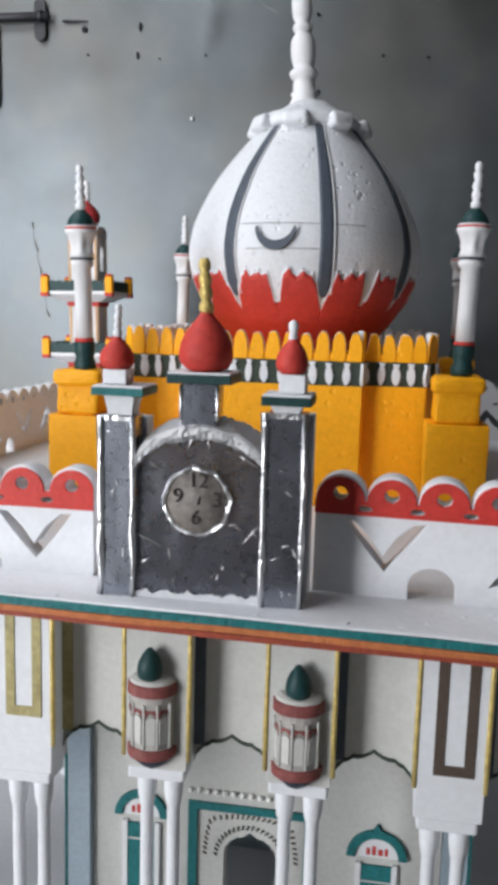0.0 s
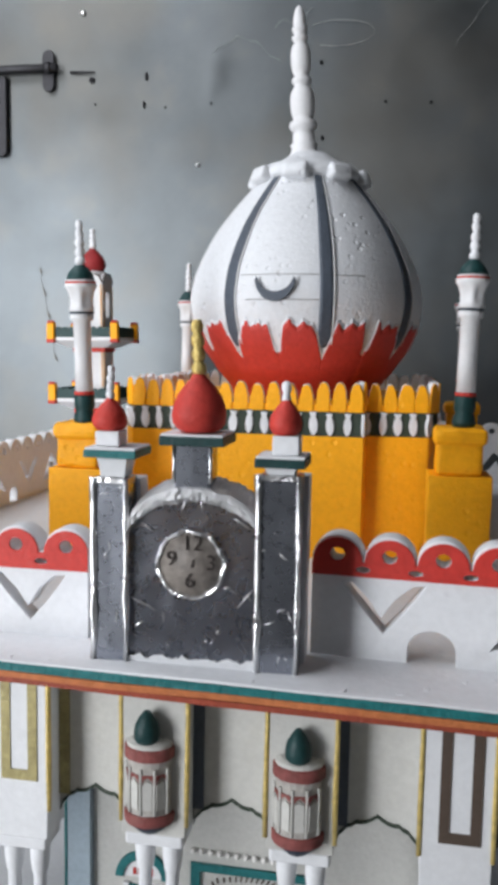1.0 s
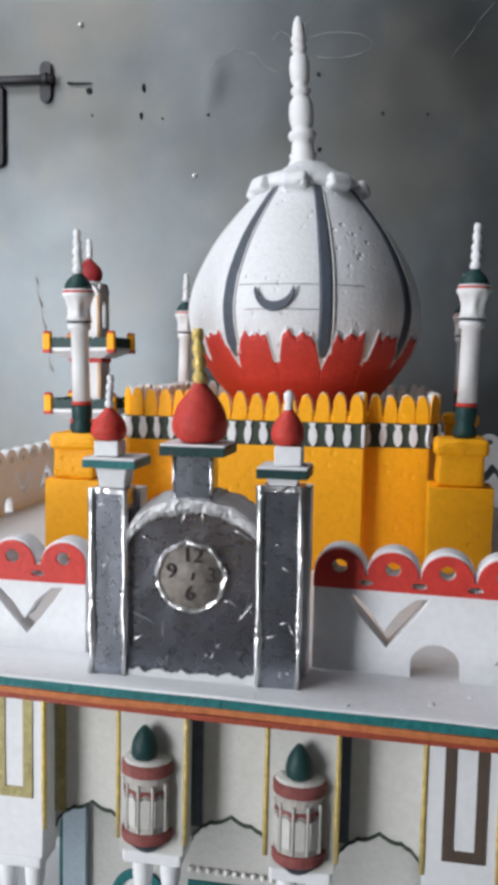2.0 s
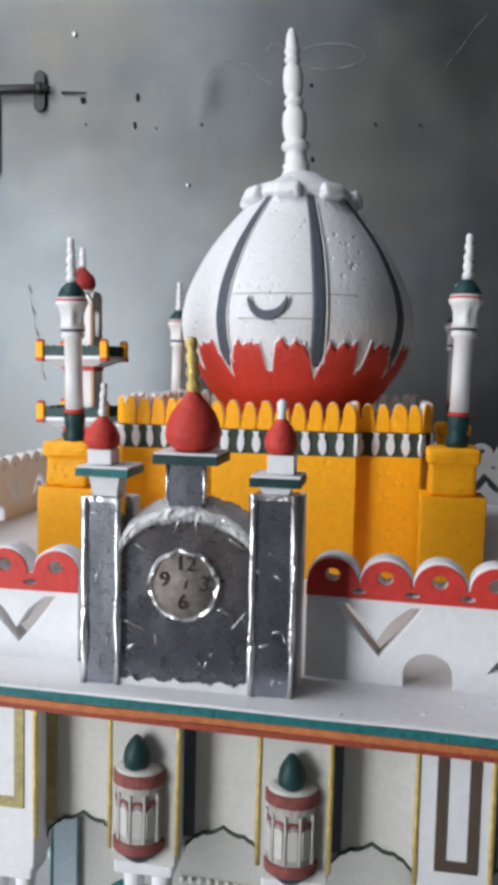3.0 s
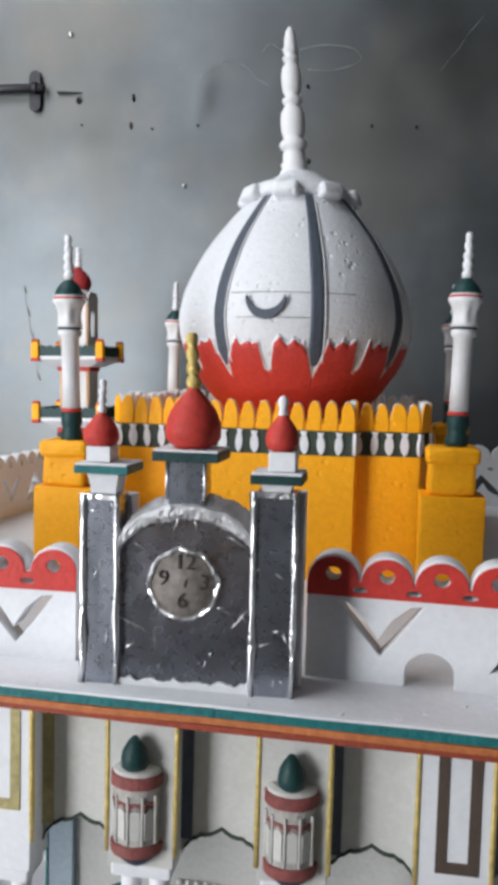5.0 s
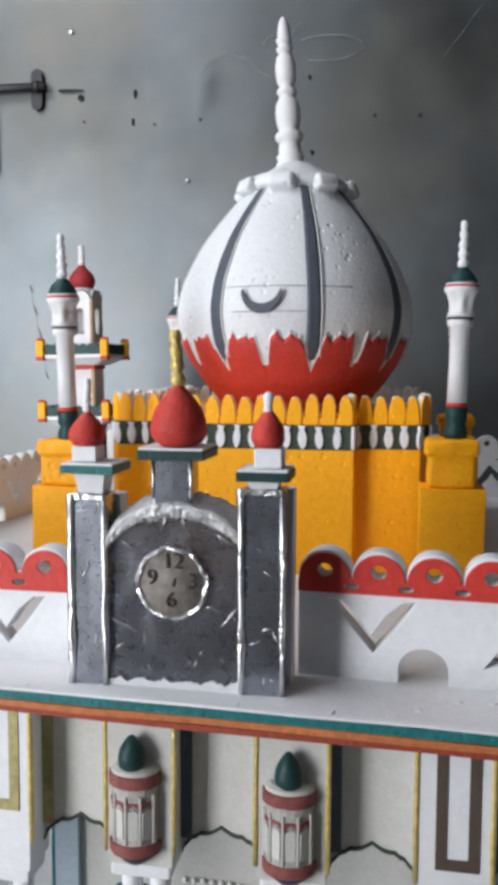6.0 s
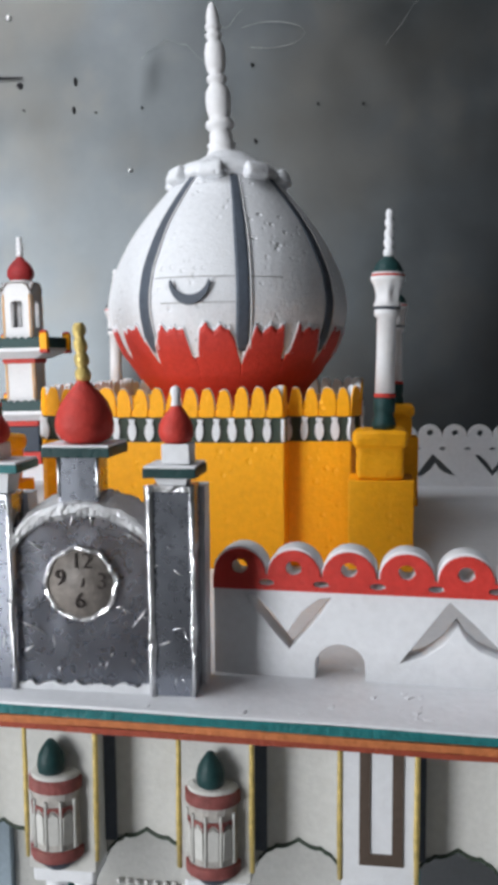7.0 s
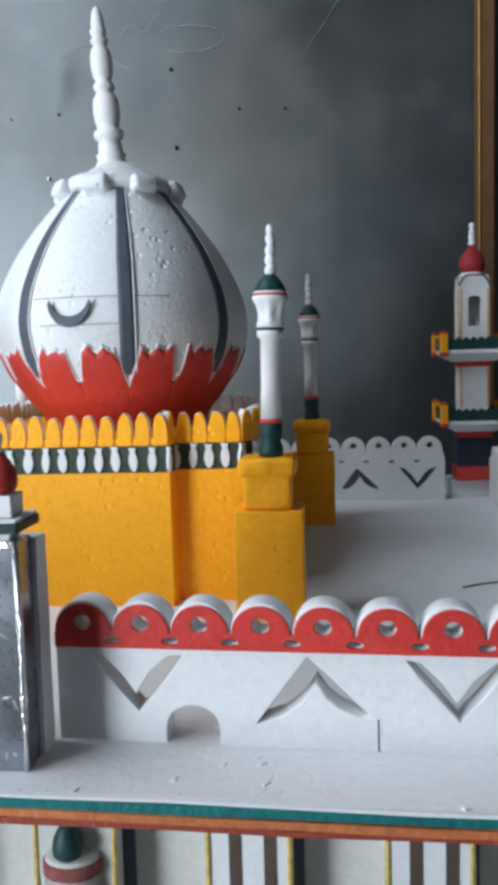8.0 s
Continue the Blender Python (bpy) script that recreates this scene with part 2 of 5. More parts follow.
def rough_box(x0, x1, y0, y1, z0, z1, step=0.012, amp=0.0015, bevel=0.0, seed=0.0):
    """A hand-cut block: a box with divided faces and uneven skin."""
    bm = box(x0, x1, y0, y1, z0, z1, bevel, 3)
    for _ in range(4):
        es = [e for e in bm.edges if e.calc_length() > step * 1.6]
        if not es:
            break
        bmesh.ops.subdivide_edges(bm, edges=es, cuts=1, use_grid_fill=True)
    wobble(bm, amp, 28, seed)
    return bm


def wobble(bm, amp, freq, seed=0.0):
    off = Vector((seed * 3.1, seed * 1.7, seed))
    for v in bm.verts:
        v.co += amp * Vector(noise.noise_vector(v.co * freq + off))
    return bm


def lathe(profile, n=24, smooth=True):
    """A turned body about z from (radius, height) pairs."""
    bm = bmesh.new()
    rings = []
    for r, z in profile:
        if r < 1e-5:
            rings.append([bm.verts.new((0, 0, z))])
        else:
            rings.append([bm.verts.new((r * math.cos(2 * math.pi * (i + 0.5) / n), r * math.sin(2 * math.pi * (i + 0.5) / n), z)) for i in range(n)])
    for a, b in zip(rings, rings[1:]):
        for i in range(n):
            j = (i + 1) % n
            if len(a) == 1 and len(b) > 1:
                f = bm.faces.new((a[0], b[j], b[i])[::-1])
            elif len(b) == 1 and len(a) > 1:
                f = bm.faces.new((a[i], a[j], b[0]))
            elif len(a) > 1:
                f = bm.faces.new((a[i], a[j], b[j], b[i]))
            else:
                continue
            f.smooth = smooth
    for ring, flip in ((rings[0], True), (rings[-1], False)):
        if len(ring) > 1:
            bm.faces.new(ring[::-1] if flip else ring)
    return bm


def slab(outlines, depth, bevel=0.0):
    """A board cut to the outlines (the first is the rim, the others are cut through), upright: x along, z up, its front at y = 0."""
    cu = bpy.data.curves.new("board", "CURVE")
    cu.dimensions, cu.fill_mode = "2D", "BOTH"
    cu.extrude, cu.bevel_depth, cu.bevel_resolution = depth / 2 - bevel, bevel, 1
    cu.offset = -bevel
    for pts in outlines:
        sp = cu.splines.new("POLY")
        sp.points.add(len(pts) - 1)
        for p, (x, y) in zip(sp.points, pts):
            p.co = (x, y, 0, 1)
        sp.use_cyclic_u = True
    ob = bpy.data.objects.new("board", cu)
    me = bpy.data.meshes.new_from_object(ob)
    bm = bmesh.new()
    bm.from_mesh(me)
    bpy.data.objects.remove(ob)
    bpy.data.curves.remove(cu)
    bpy.data.meshes.remove(me)
    bm.transform(pose(0, depth / 2, 0, 90, 0, 0))
    return bm


def moved(bm, m):
    bm.transform(m)
    return bm


def arc(cx, cy, rx, ry, a0, a1, n=12):
    return [(cx + rx * math.cos(radians(a0 + (a1 - a0) * i / n)), cy + ry * math.sin(radians(a0 + (a1 - a0) * i / n))) for i in range(n + 1)]


def writing(body, size, thick=0.0004):
    cu = bpy.data.curves.new("digits", "FONT")
    cu.body, cu.size, cu.extrude, cu.align_x, cu.align_y = body, size, thick, "CENTER", "CENTER"
    cu.offset = -0.010 * size
    ob = bpy.data.objects.new("digits", cu)
    me = bpy.data.meshes.new_from_object(ob)
    bm = bmesh.new()
    bm.from_mesh(me)
    bpy.data.objects.remove(ob)
    bpy.data.curves.remove(cu)
    bpy.data.meshes.remove(me)
    bm.transform(pose(0, 0, 0, 90, 0, 0))
    return bm


def beads(r, z0, z1, count, taper=0.7, tip=True):
    """The profile of a spike turned into a row of beads."""
    out = []
    step = (z1 - z0) / count
    for i in range(count):
        k = r * (1 - (1 - taper) * i / max(1, count - 1))
        z = z0 + i * step
        out += [(k * 0.66, z), (k * 0.95, z + step * 0.25), (k, z + step * 0.5), (k * 0.92, z + step * 0.75), (k * 0.66, z + step * 0.97)]
    if tip:
        out.append((0, z1))
    return out


def onion(r, z0, z1):
    h = z1 - z0
    return [(r * k, z0 + h * f) for k, f in ((0.55, 0), (0.8, 0.06), (0.96, 0.17), (1, 0.3), (0.95, 0.45), (0.8, 0.6), (0.58, 0.74), (0.36, 0.86), (0.22, 0.94), (0.16, 1.0))]

# ---------------------------------------------------------------- the room
WALL_Y = 2.46


def structure(name, bm, material, label, category):
    return tagged(part(name, bm, material), label, category, kind="structure")


structure("floor", box(-3.4, 1.9, -1.8, 2.7, -0.1, 0), CEMENT, "bare grey cement floor of the room", "floor")
# the ceiling is out of view; its opening is added to let the fill through
structure("ceiling", slab([[(-3.4, -1.8), (1.9, -1.8), (1.9, 2.7), (-3.4, 2.7)], [(-2.9, -0.35), (-0.9, -0.35), (-0.9, 1.25), (-2.9, 1.25)]], 0.1), CONCRETE, "unseen grey plastered ceiling with an opening added for the overhead fill", "ceiling").matrix_basis = pose(0, 0, 3.7, -90, 0, 0)
structure("wall_left", box(-3.4, -3.3, -1.8, 2.7, 0, 3.6), CONCRETE, "plain grey plastered side wall", "wall")
structure("wall_right", box(1.8, 1.9, -1.8, 2.7, 0, 3.6), CONCRETE, "plain grey plastered side wall", "wall")
structure("wall_front", slab([[(-3.3, 0), (DOOR_X0, 0), (DOOR_X0, DOOR_Z), (DOOR_X1, DOOR_Z), (DOOR_X1, 0), (1.8, 0), (1.8, 3.6), (-3.3, 3.6)]], 0.12), CONCRETE,
          "grey plastered wall with a wide open doorway", "wall").location.y = -1.72
structure("wall_back", box(-3.3, 1.8, WALL_Y + 0.02, 2.7, 0, 3.6), CONCRETE, "plain wall behind the steel sheet", "wall")
structure("ground", box(-30, 30, -40, -1.8, -0.12, -0.1), CEMENT, "pale bare ground outside the doorway", "ground")

# steel sheet on the wall, slightly buckled
bm = bmesh.new()
NX, NZ = 220, 160


def buckle(x, z):
    """How far the sheet stands out: long waves, shallow dents and one bent crease."""
    d = 0.003 * noise.noise(Vector((x * 1.6, z * 1.6, 3))) + 0.0011 * noise.noise(Vector((x * 5, z * 5, 8)))
    for cx, cz, r, a in ((-0.60, 2.08, 0.07, 0.004), (-0.98, 1.93, 0.10, 0.004), (-0.30, 2.20, 0.16, -0.004), (0.10, 2.05, 0.12, 0.003), (-1.05, 1.62, 0.09, -0.003)):
        d += a * math.exp(-((x - cx) ** 2 + (z - cz) ** 2) / (2 * r * r * 0.25))
    u, v = x + 0.595 - 0.25 * (z - 2.04), z - 2.04
    return d + 0.0035 * math.exp(-(u / 0.016) ** 2 - (v / 0.06) ** 2)



front, rear = {}, {}
for i in range(NX + 1):
    for j in range(NZ + 1):
        x, z = -3.25 + 5.0 * i / NX, 0.02 + 3.5 * j / NZ
        front[i, j] = bm.verts.new((x, WALL_Y - buckle(x, z), z))
        if i in (0, NX) or j in (0, NZ):
            rear[i, j] = bm.verts.new((x, WALL_Y + 0.012, z))
for i in range(NX):
    for j in range(NZ):
        bm.faces.new((front[i, j], front[i + 1, j], front[i + 1, j + 1], front[i, j + 1])).smooth = True
    bm.faces.new((rear[i, 0], rear[i + 1, 0], front[i + 1, 0], front[i, 0]))
    bm.faces.new((front[i, NZ], front[i + 1, NZ], rear[i + 1, NZ], rear[i, NZ]))
sheet = tagged(part("steel_sheet", bm, STEEL), "large worn grey steel sheet with smears and rust", "metal sheet", kind="structure")

# punctures and scratches in the sheet
PUNCTURES = ((-0.798, 2.049, 0.008, 0.021), (-0.805, 1.970, 0.007, 0.018), (-0.965, 2.045, 0.016, 0.016), (-0.955, 1.975, 0.006, 0.006),
             (-0.604, 1.967, 0.006, 0.006), (-0.104, 1.956, 0.006, 0.006), (-0.287, 2.069, 0.008, 0.008), (-0.279, 1.862, 0.008, 0.012), (0.02, 1.95, 0.006, 0.006), (-0.74, 1.96, 0.005, 0.005))
for x, z, w, h in PUNCTURES:
    t = thing("rivet_hole", pose(x, WALL_Y - 0.004, z), "small dark puncture with a raised rim in the steel sheet", "hole", "punctures in the sheet")
    b = lathe([(0.0, 0), (0.6, 0.001), (0.9, 0.003), (1.0, 0.0015), (1.05, -0.004)], 12)
    part("rim", moved(b, Matrix.Diagonal((w * 0.56, 1, h * 0.56, 1)) @ pose(0, 0, 0, 90, 0, 0)), IRON, t)
for x, z, s in ((-0.992, 2.235, 0.008), (-0.641, 1.795, 0.006)):
    t = thing("screw", pose(x, WALL_Y - 0.003, z), "bright worn round screw head on the steel sheet", "screw", "screws in the sheet")
    part("head", moved(lathe([(s, -0.004), (s, 0.002), (s * 0.8, 0.005), (s * 0.3, 0.006), (0, 0.006)], 14), pose(0, 0, 0, 90, 0, 0)), BRIGHT_FOIL, t)

# door bolt
bolt = thing("door_bolt", pose(-1.097, WALL_Y - 0.005, 2.072), "dark iron sliding bolt with an oval plate on the steel sheet", "bolt")
part("plate", slab([arc(0, 0.04, 0.018, 0.02, 0, 180, 8) + arc(0, -0.04, 0.018, 0.02, 180, 360, 8)], 0.007, 0.0015), IRON, bolt).location.y = -0.012
part("rod", moved(lathe([(0.011, -0.24), (0.0125, -0.238), (0.0125, 0.03), (0.008, 0.034), (0, 0.034)], 16), pose(0, -0.02, 0.005, 0, 90, 0)), IRON, bolt)
part("keeper", moved(lathe([(0.016, -0.008), (0.017, -0.004), (0.017, 0.004), (0.016, 0.008)], 16), pose(0.005, -0.02, 0.005, 0, 90, 0)), IRON, bolt)
part("hasp", slab([arc(-0.150, -0.225, 0.018, 0.02, 270, 360, 6) + arc(-0.150, -0.02, 0.018, 0.012, 0, 90, 6) + arc(-0.205, -0.02, 0.018, 0.012, 90, 180, 6) + arc(-0.205, -0.225, 0.018, 0.02, 180, 270, 6), [(-0.19, -0.20), (-0.165, -0.20), (-0.165, -0.11), (-0.19, -0.11)]], 0.014, 0.003), IRON, bolt, "dark iron hasp plate with a slot").location.y = -0.016
part("staple", moved(lathe([(0.006, -0.05), (0.007, 0.0), (0.006, 0.035)], 10), pose(-0.178, -0.014, -0.145)), BRIGHT_FOIL, bolt, "bright worn staple")
wire = thing("wire_peg", pose(-1.03, WALL_Y - 0.008, 2.068), "short bent wire pushed into the sheet", "wire")
part("wire", moved(lathe([(0.004, 0), (0.004, 0.03), (0.002, 0.075), (0, 0.077)], 8), pose(0, 0, 0, 0, 92, 0)), IRON, wire)

# timber post on the dark side
post = thing("timber_post", pose(0.536, WALL_Y - 0.045, 0), "brown sawn timber post against the steel sheet", "post")
part("post", rough_box(-0.021, 0.021, -0.03, 0.03, 0, 3.58, 0.2, 0.002, 0.003), TIMBER, post)
part("wire", moved(lathe([(0.0022, 0.9), (0.0022, 3.5)], 6), pose(-0.018, -0.033, 0)), MUSTARD, post, "thin orange cord along the post")

# pale chalk scrawls and a scratch on the sheet
def scrawl(points, width, label, material=None):
    t = thing("chalk_mark", pose(0, WALL_Y - 0.0045, 0), label, "mark", "marks on the sheet")
    width *= 0.6
    out = [(x, z + width * (0.5 + 0.5 * math.sin(k * 2.1))) for k, (x, z) in enumerate(points)]
    back = [(x, z - width * (0.6 + 0.4 * math.cos(k * 1.7))) for k, (x, z) in enumerate(points)]
    part("mark", slab([out + back[::-1]], 0.001), material or CHALK, t)


scrawl([(-0.42 + 0.012 * k, 2.165 + 0.016 * math.sin(k * 0.9) + 0.004 * k) for k in range(10)], 0.0016, "faint pale chalk scrawl on the steel sheet")
scrawl([(-0.24 + 0.10 * math.cos(a * 0.3), 2.145 + 0.035 * math.sin(a * 0.3)) for a in range(-7, 9)], 0.0014, "faint pale chalk loop on the steel sheet")
scrawl([(-1.135 + 0.004 * k + 0.003 * math.sin(k * 2.0), 1.50 - 0.022 * k) for k in range(14)], 0.009, "dark rusty drip down the steel sheet", RUST)
scrawl([(-0.60 + 0.018 * k, 2.10 + 0.045 * math.sin(k * 0.35) + 0.006 * math.sin(k * 1.9)) for k in range(12)], 0.0011, "faint pale chalk scrawl on the steel sheet")
scrawl([(0.08 + 0.012 * k, 2.10 + 0.016 * k + 0.003 * math.sin(k * 1.3)) for k in range(10)], 0.0016, "faint pale chalk streak on the steel sheet")

# table that carries the model
table = thing("table", pose(-0.2, 1.4, 0), "low wooden table under the model", "table")
part("tabletop", box(-0.78, 0.78, -0.82, 0.82, 0.31, 0.35, 0.004), TIMBER, table)
for sx in (-0.7, 0.7):
    for sy in (-0.74, 0.74):
        part("leg", box(sx - 0.03, sx + 0.03, sy - 0.03, sy + 0.03, 0, 0.31, 0.004), TIMBER, table)

BASE_Z, ROOF_Z = 0.365, 0.965
base = thing("base_board", pose(0, 0, 0.35), "white foam base board of the model on the table", "board")
part("board", box(-0.95, 0.55, 0.6, 2.2, 0, BASE_Z - 0.35, 0.003), FOAM, base)

# ---------------------------------------------------------------- roof slab of the lower storey
EDGE = -1.72


def edge_y(x):
    return 0.685 - 0.03 * x


roof = thing("roof_slab", pose(0, 0, 0), "white foam roof terrace with teal and orange painted edge", "roof")
X0, X1, YB = -0.93, 0.56, 2.13
b = slab([[(X0, edge_y(X0)), (X1, edge_y(X1)), (X1, YB), (X0, YB)]], 0.0185, 0.0015)
part("deck", moved(b, pose(0, 0, ROOF_Z, -90, 0, 0)), FOAM, roof)
L = (X1 - X0) / math.cos(radians(EDGE))


def edge_strip(name, z0, z1, proud, material, seed, label):
    bm = wobble(rough_box(-L / 2, L / 2, -proud, 0.004, z0, z1, 0.0065, 0.0013, 0.0, seed), 0.0011, 110, seed)
    ob = part(name, bm, material, roof, label)
    xm = (X0 + X1) / 2
    ob.matrix_basis = pose(xm, edge_y(xm) - 0.0005, 0, 0, 0, EDGE) @ Matrix.Translation((0, 0, 0.957)) @ pose(0, 0, 0, 0, 0.3, 0) @ Matrix.Translation((0, 0, -0.957))


edge_strip("teal_edge", 0.9565, 0.9645, 0.003, TEAL, 1.0, "uneven teal painted edge strip")
edge_strip("orange_edge", 0.9502, 0.9562, 0.0045, ORANGE, 2.0, "uneven orange painted edge strip")
edge_strip("brown_edge", 0.9452, 0.9500, 0.0042, RUSSET, 3.0, "red-brown painted lower edge")
edge_strip("foam_lip", 0.9645, 0.9668, 0.0030, FOAM, 4.0, "ragged bare foam lip")
# loose scraps of foam along the edge
rnd = random.Random(4)
for i in range(26):
    x = rnd.uniform(-0.40, 0.40)
    s = rnd.uniform(0.0009, 0.0027)
    t = thing("foam_crumb", pose(x, edge_y(x) + rnd.uniform(0.0, 0.012), ROOF_Z - 0.0005, 0, 0, rnd.uniform(0, 90)), "tiny crumb of white foam on the roof edge", "crumb", "foam crumbs")
    part("crumb", wobble(box(-s * 1.6, s * 1.6, -s, s, 0, s * 0.8, s * 0.3), s * 0.18, 300, i), FOAM, t)

for i in range(12):
    s = rnd.uniform(0.0012, 0.0024)
    t = thing("foam_crumb", pose(rnd.gauss(0.062, 0.022), rnd.uniform(0.690, 0.752), ROOF_Z - 0.0005, 0, 0, rnd.uniform(0, 90)), "small broken scrap of white foam on the terrace", "crumb", "foam crumbs")
    part("crumb", wobble(box(-s * 1.8, s * 1.8, -s, s, 0, s * 0.6, s * 0.25), s * 0.2, 260, i + 40), FOAM, t)

# ---------------------------------------------------------------- lower storey: piers, columns and arched panels
PITCH, PIER_W, PIER_Y, PANEL_Y = 0.163, 0.072, 0.839, 0.876
SOFFIT = ROOF_Z - 0.0185


def column(parent, x, y, z0, z1):
    part("column", moved(lathe([(0.0095, z0), (0.0095, z0 + 0.01), (0.0078, z0 + 0.016), (0.0076, z1 - 0.04), (0.0092, z1 - 0.037), (0.0112, z1 - 0.024), (0.0118, z1 - 0.006), (0.0105, z1)], 12), pose(x, y, 0)), FOAM, parent)


def pier(x0, style):
    p = thing("pier", pose(x0 + PIER_W / 2, PIER_Y, BASE_Z), {"lantern": "cream foam pier with gold ribbon edges on twin columns", "brown": "white foam pier with brown painted frame on twin columns",
              "gilt": "white foam pier with gilded frame on twin columns"}[style], "pier", "piers of the lower storey")
    z = lambda v: v - BASE_Z
    h = PIER_W / 2
    low = 0.700 if style != "lantern" else 0.722
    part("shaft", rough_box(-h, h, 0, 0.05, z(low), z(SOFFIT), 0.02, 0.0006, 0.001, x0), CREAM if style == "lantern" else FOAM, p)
    part("capital", rough_box(-h * 0.92, h * 0.92, 0.002, 0.046, z(low) - 0.016, z(low) - 0.0005, 0.02, 0.0008, 0.004, x0 + 1), FOAM, p)
    for sx in (-0.016, 0.016):
        column(p, sx, 0.024, 0, z(low) - 0.0165)
    for sx in (-h - 0.0015, h + 0.0015):
        b = lathe([(0.0026, z(0.735)), (0.0032, z(0.78)), (0.0028, z(0.86)), (0.0032, z(SOFFIT) - 0.001)], 10)
        part("gold_ribbon", moved(wobble(b, 0.0009, 60, x0 + sx), pose(sx, 0.001, 0)), GOLD, p, "crinkled gold ribbon along the edge")
    # slate strips carry the shade on the pier's right in paint; gilt ones are trim
    part("side_strip", box(h + 0.0003, h + 0.0128, 0.0335, 0.0366, z(0.738), z(SOFFIT) - 0.001, 0.0006), GILT if style == "gilt" else SLATE, p, "strip beside the ribbon, gilt or slate darkened for the pier's shade")
    if style != "lantern":
        m = BROWN if style == "brown" else GILT
        w, t = 0.0215, 0.011
        lo = 0.752 if style == "brown" else 0.769
        out = [(-w, z(lo)), (w, z(lo)), (w, z(SOFFIT) - 0.001), (w - t, z(SOFFIT) - 0.001), (w - t, z(lo + 0.012)), (-w + t, z(lo + 0.012)), (-w + t, z(SOFFIT) - 0.001), (-w, z(SOFFIT) - 0.001)]
        part("painted_frame", moved(slab([out], 0.002), pose(0.003, -0.0014, 0)), m, p)
    return p


def lantern(x, dz):
    """A half-round bay window on a pier."""
    t = thing("bay_window", pose(x, PIER_Y - 0.0005, 0.732 + dz) @ Matrix.Diagonal((1, 1, 1.15, 1)), "half-round cream bay window with red bands and a green bulb", "bay window", "bay windows on the piers")

    def half(profile, n=14, sy=0.82):
        bm = bmesh.new()
        rows = []
        for r, z in profile:
            rows.append([bm.verts.new((-r * math.cos(math.pi * i / n), -sy * r * math.sin(math.pi * i / n), z)) for i in range(n + 1)])
        for a, b in zip(rows, rows[1:]):
            for i in range(n):
                bm.faces.new((a[i], a[i + 1], b[i + 1], b[i]))
            bm.faces.new((a[0], b[0], b[-1], a[-1]))
        bm.faces.new(rows[0][::-1])
        bm.faces.new(rows[-1])
        bmesh.ops.recalc_face_normals(bm, faces=bm.faces[:])
        return wobble(bm, 0.0006, 70, x)
    part("bowl", half([(0.004, -0.004), (0.012, 0.0), (0.02, 0.006), (0.0255, 0.013), (0.027, 0.018)]), NAVY, t, "dark underside bowl")
    part("lower_band", half([(0.0272, 0.0115), (0.0282, 0.014), (0.0284, 0.021), (0.0265, 0.0225)]), MAROON, t, "red painted band")
    part("body", half([(0.0255, 0.0226), (0.025, 0.03), (0.025, 0.070), (0.0262, 0.0755)], 10), LANTERN, t, "dirty cream drum")
    part("upper_band", half([(0.0265, 0.0756), (0.0285, 0.0768), (0.0285, 0.086), (0.0265, 0.0878)]), MAROON, t, "red painted band")
    part("shelf", half([(0.0262, 0.0879), (0.0255, 0.091), (0.020, 0.0935)]), CREAM, t)
    bulb = lathe([(0.009, 0.093), (0.0135, 0.096), (0.0145, 0.103), (0.0125, 0.111), (0.008, 0.118), (0.003, 0.1235), (0, 0.124)], 18)
    part("bulb", moved(wobble(bulb, 0.0008, 60, x), pose(0, -0.0125, 0)), GREEN, t, "dark green pointed bulb")
    for a in (30, 64, 98, 132):
        c, s = math.cos(radians(180 - a)), -0.82 * math.sin(radians(a))
        yaw = math.degrees(math.atan2(c, -s))
        m = pose(0.0246 * c, 0.0246 * s, 0.026, 0, 0, yaw)
        part("pane", moved(slab([[(-0.0052, 0.003), (0.0052, 0.003), (0.0052, 0.028), (0.003, 0.031), (0.002, 0.0295), (0, 0.0335), (-0.002, 0.0295), (-0.003, 0.031), (-0.0052, 0.028)]], 0.0022), m @ pose(0, -0.0016, 0)), CREAM, t)
        part("valance", moved(slab([[(-0.0062, 0.0375), (-0.0062, 0.029), (-0.0052, 0.0325), (-0.003, 0.034), (0, 0.0358), (0.003, 0.034), (0.0052, 0.0325), (0.0062, 0.029), (0.0062, 0.0375)]], 0.0012), m @ pose(0, -0.0018, 0)), MAROON, t, "chipped red valance")
    for a in (12, 47, 81, 115, 150):
        c, s = math.cos(radians(180 - a)), -0.82 * math.sin(radians(a))
        part("mullion", moved(lathe([(0.0017, 0.024), (0.0014, 0.045), (0.0017, 0.069)], 8), pose(0.0262 * c, 0.0262 * s, 0)), CREAM, t)
    return t


def cusped(x0, x1, zs, za):
    """The scalloped lower edge of an arched panel, from the left foot to the right one."""
    xm, w = (x0 + x1) / 2, (x1 - x0) / 2
    steps = ((1.0, 0.0), (0.93, 0.30), (0.84, 0.42), (0.74, 0.60), (0.62, 0.66), (0.52, 0.79), (0.40, 0.78), (0.26, 0.83), (0.10, 0.96), (0.0, 1.06))
    left = [(xm - k * w, zs + f * (za - zs)) for k, f in steps]
    return left + [(2 * xm - x, z) for x, z in reversed(left[:-1])]


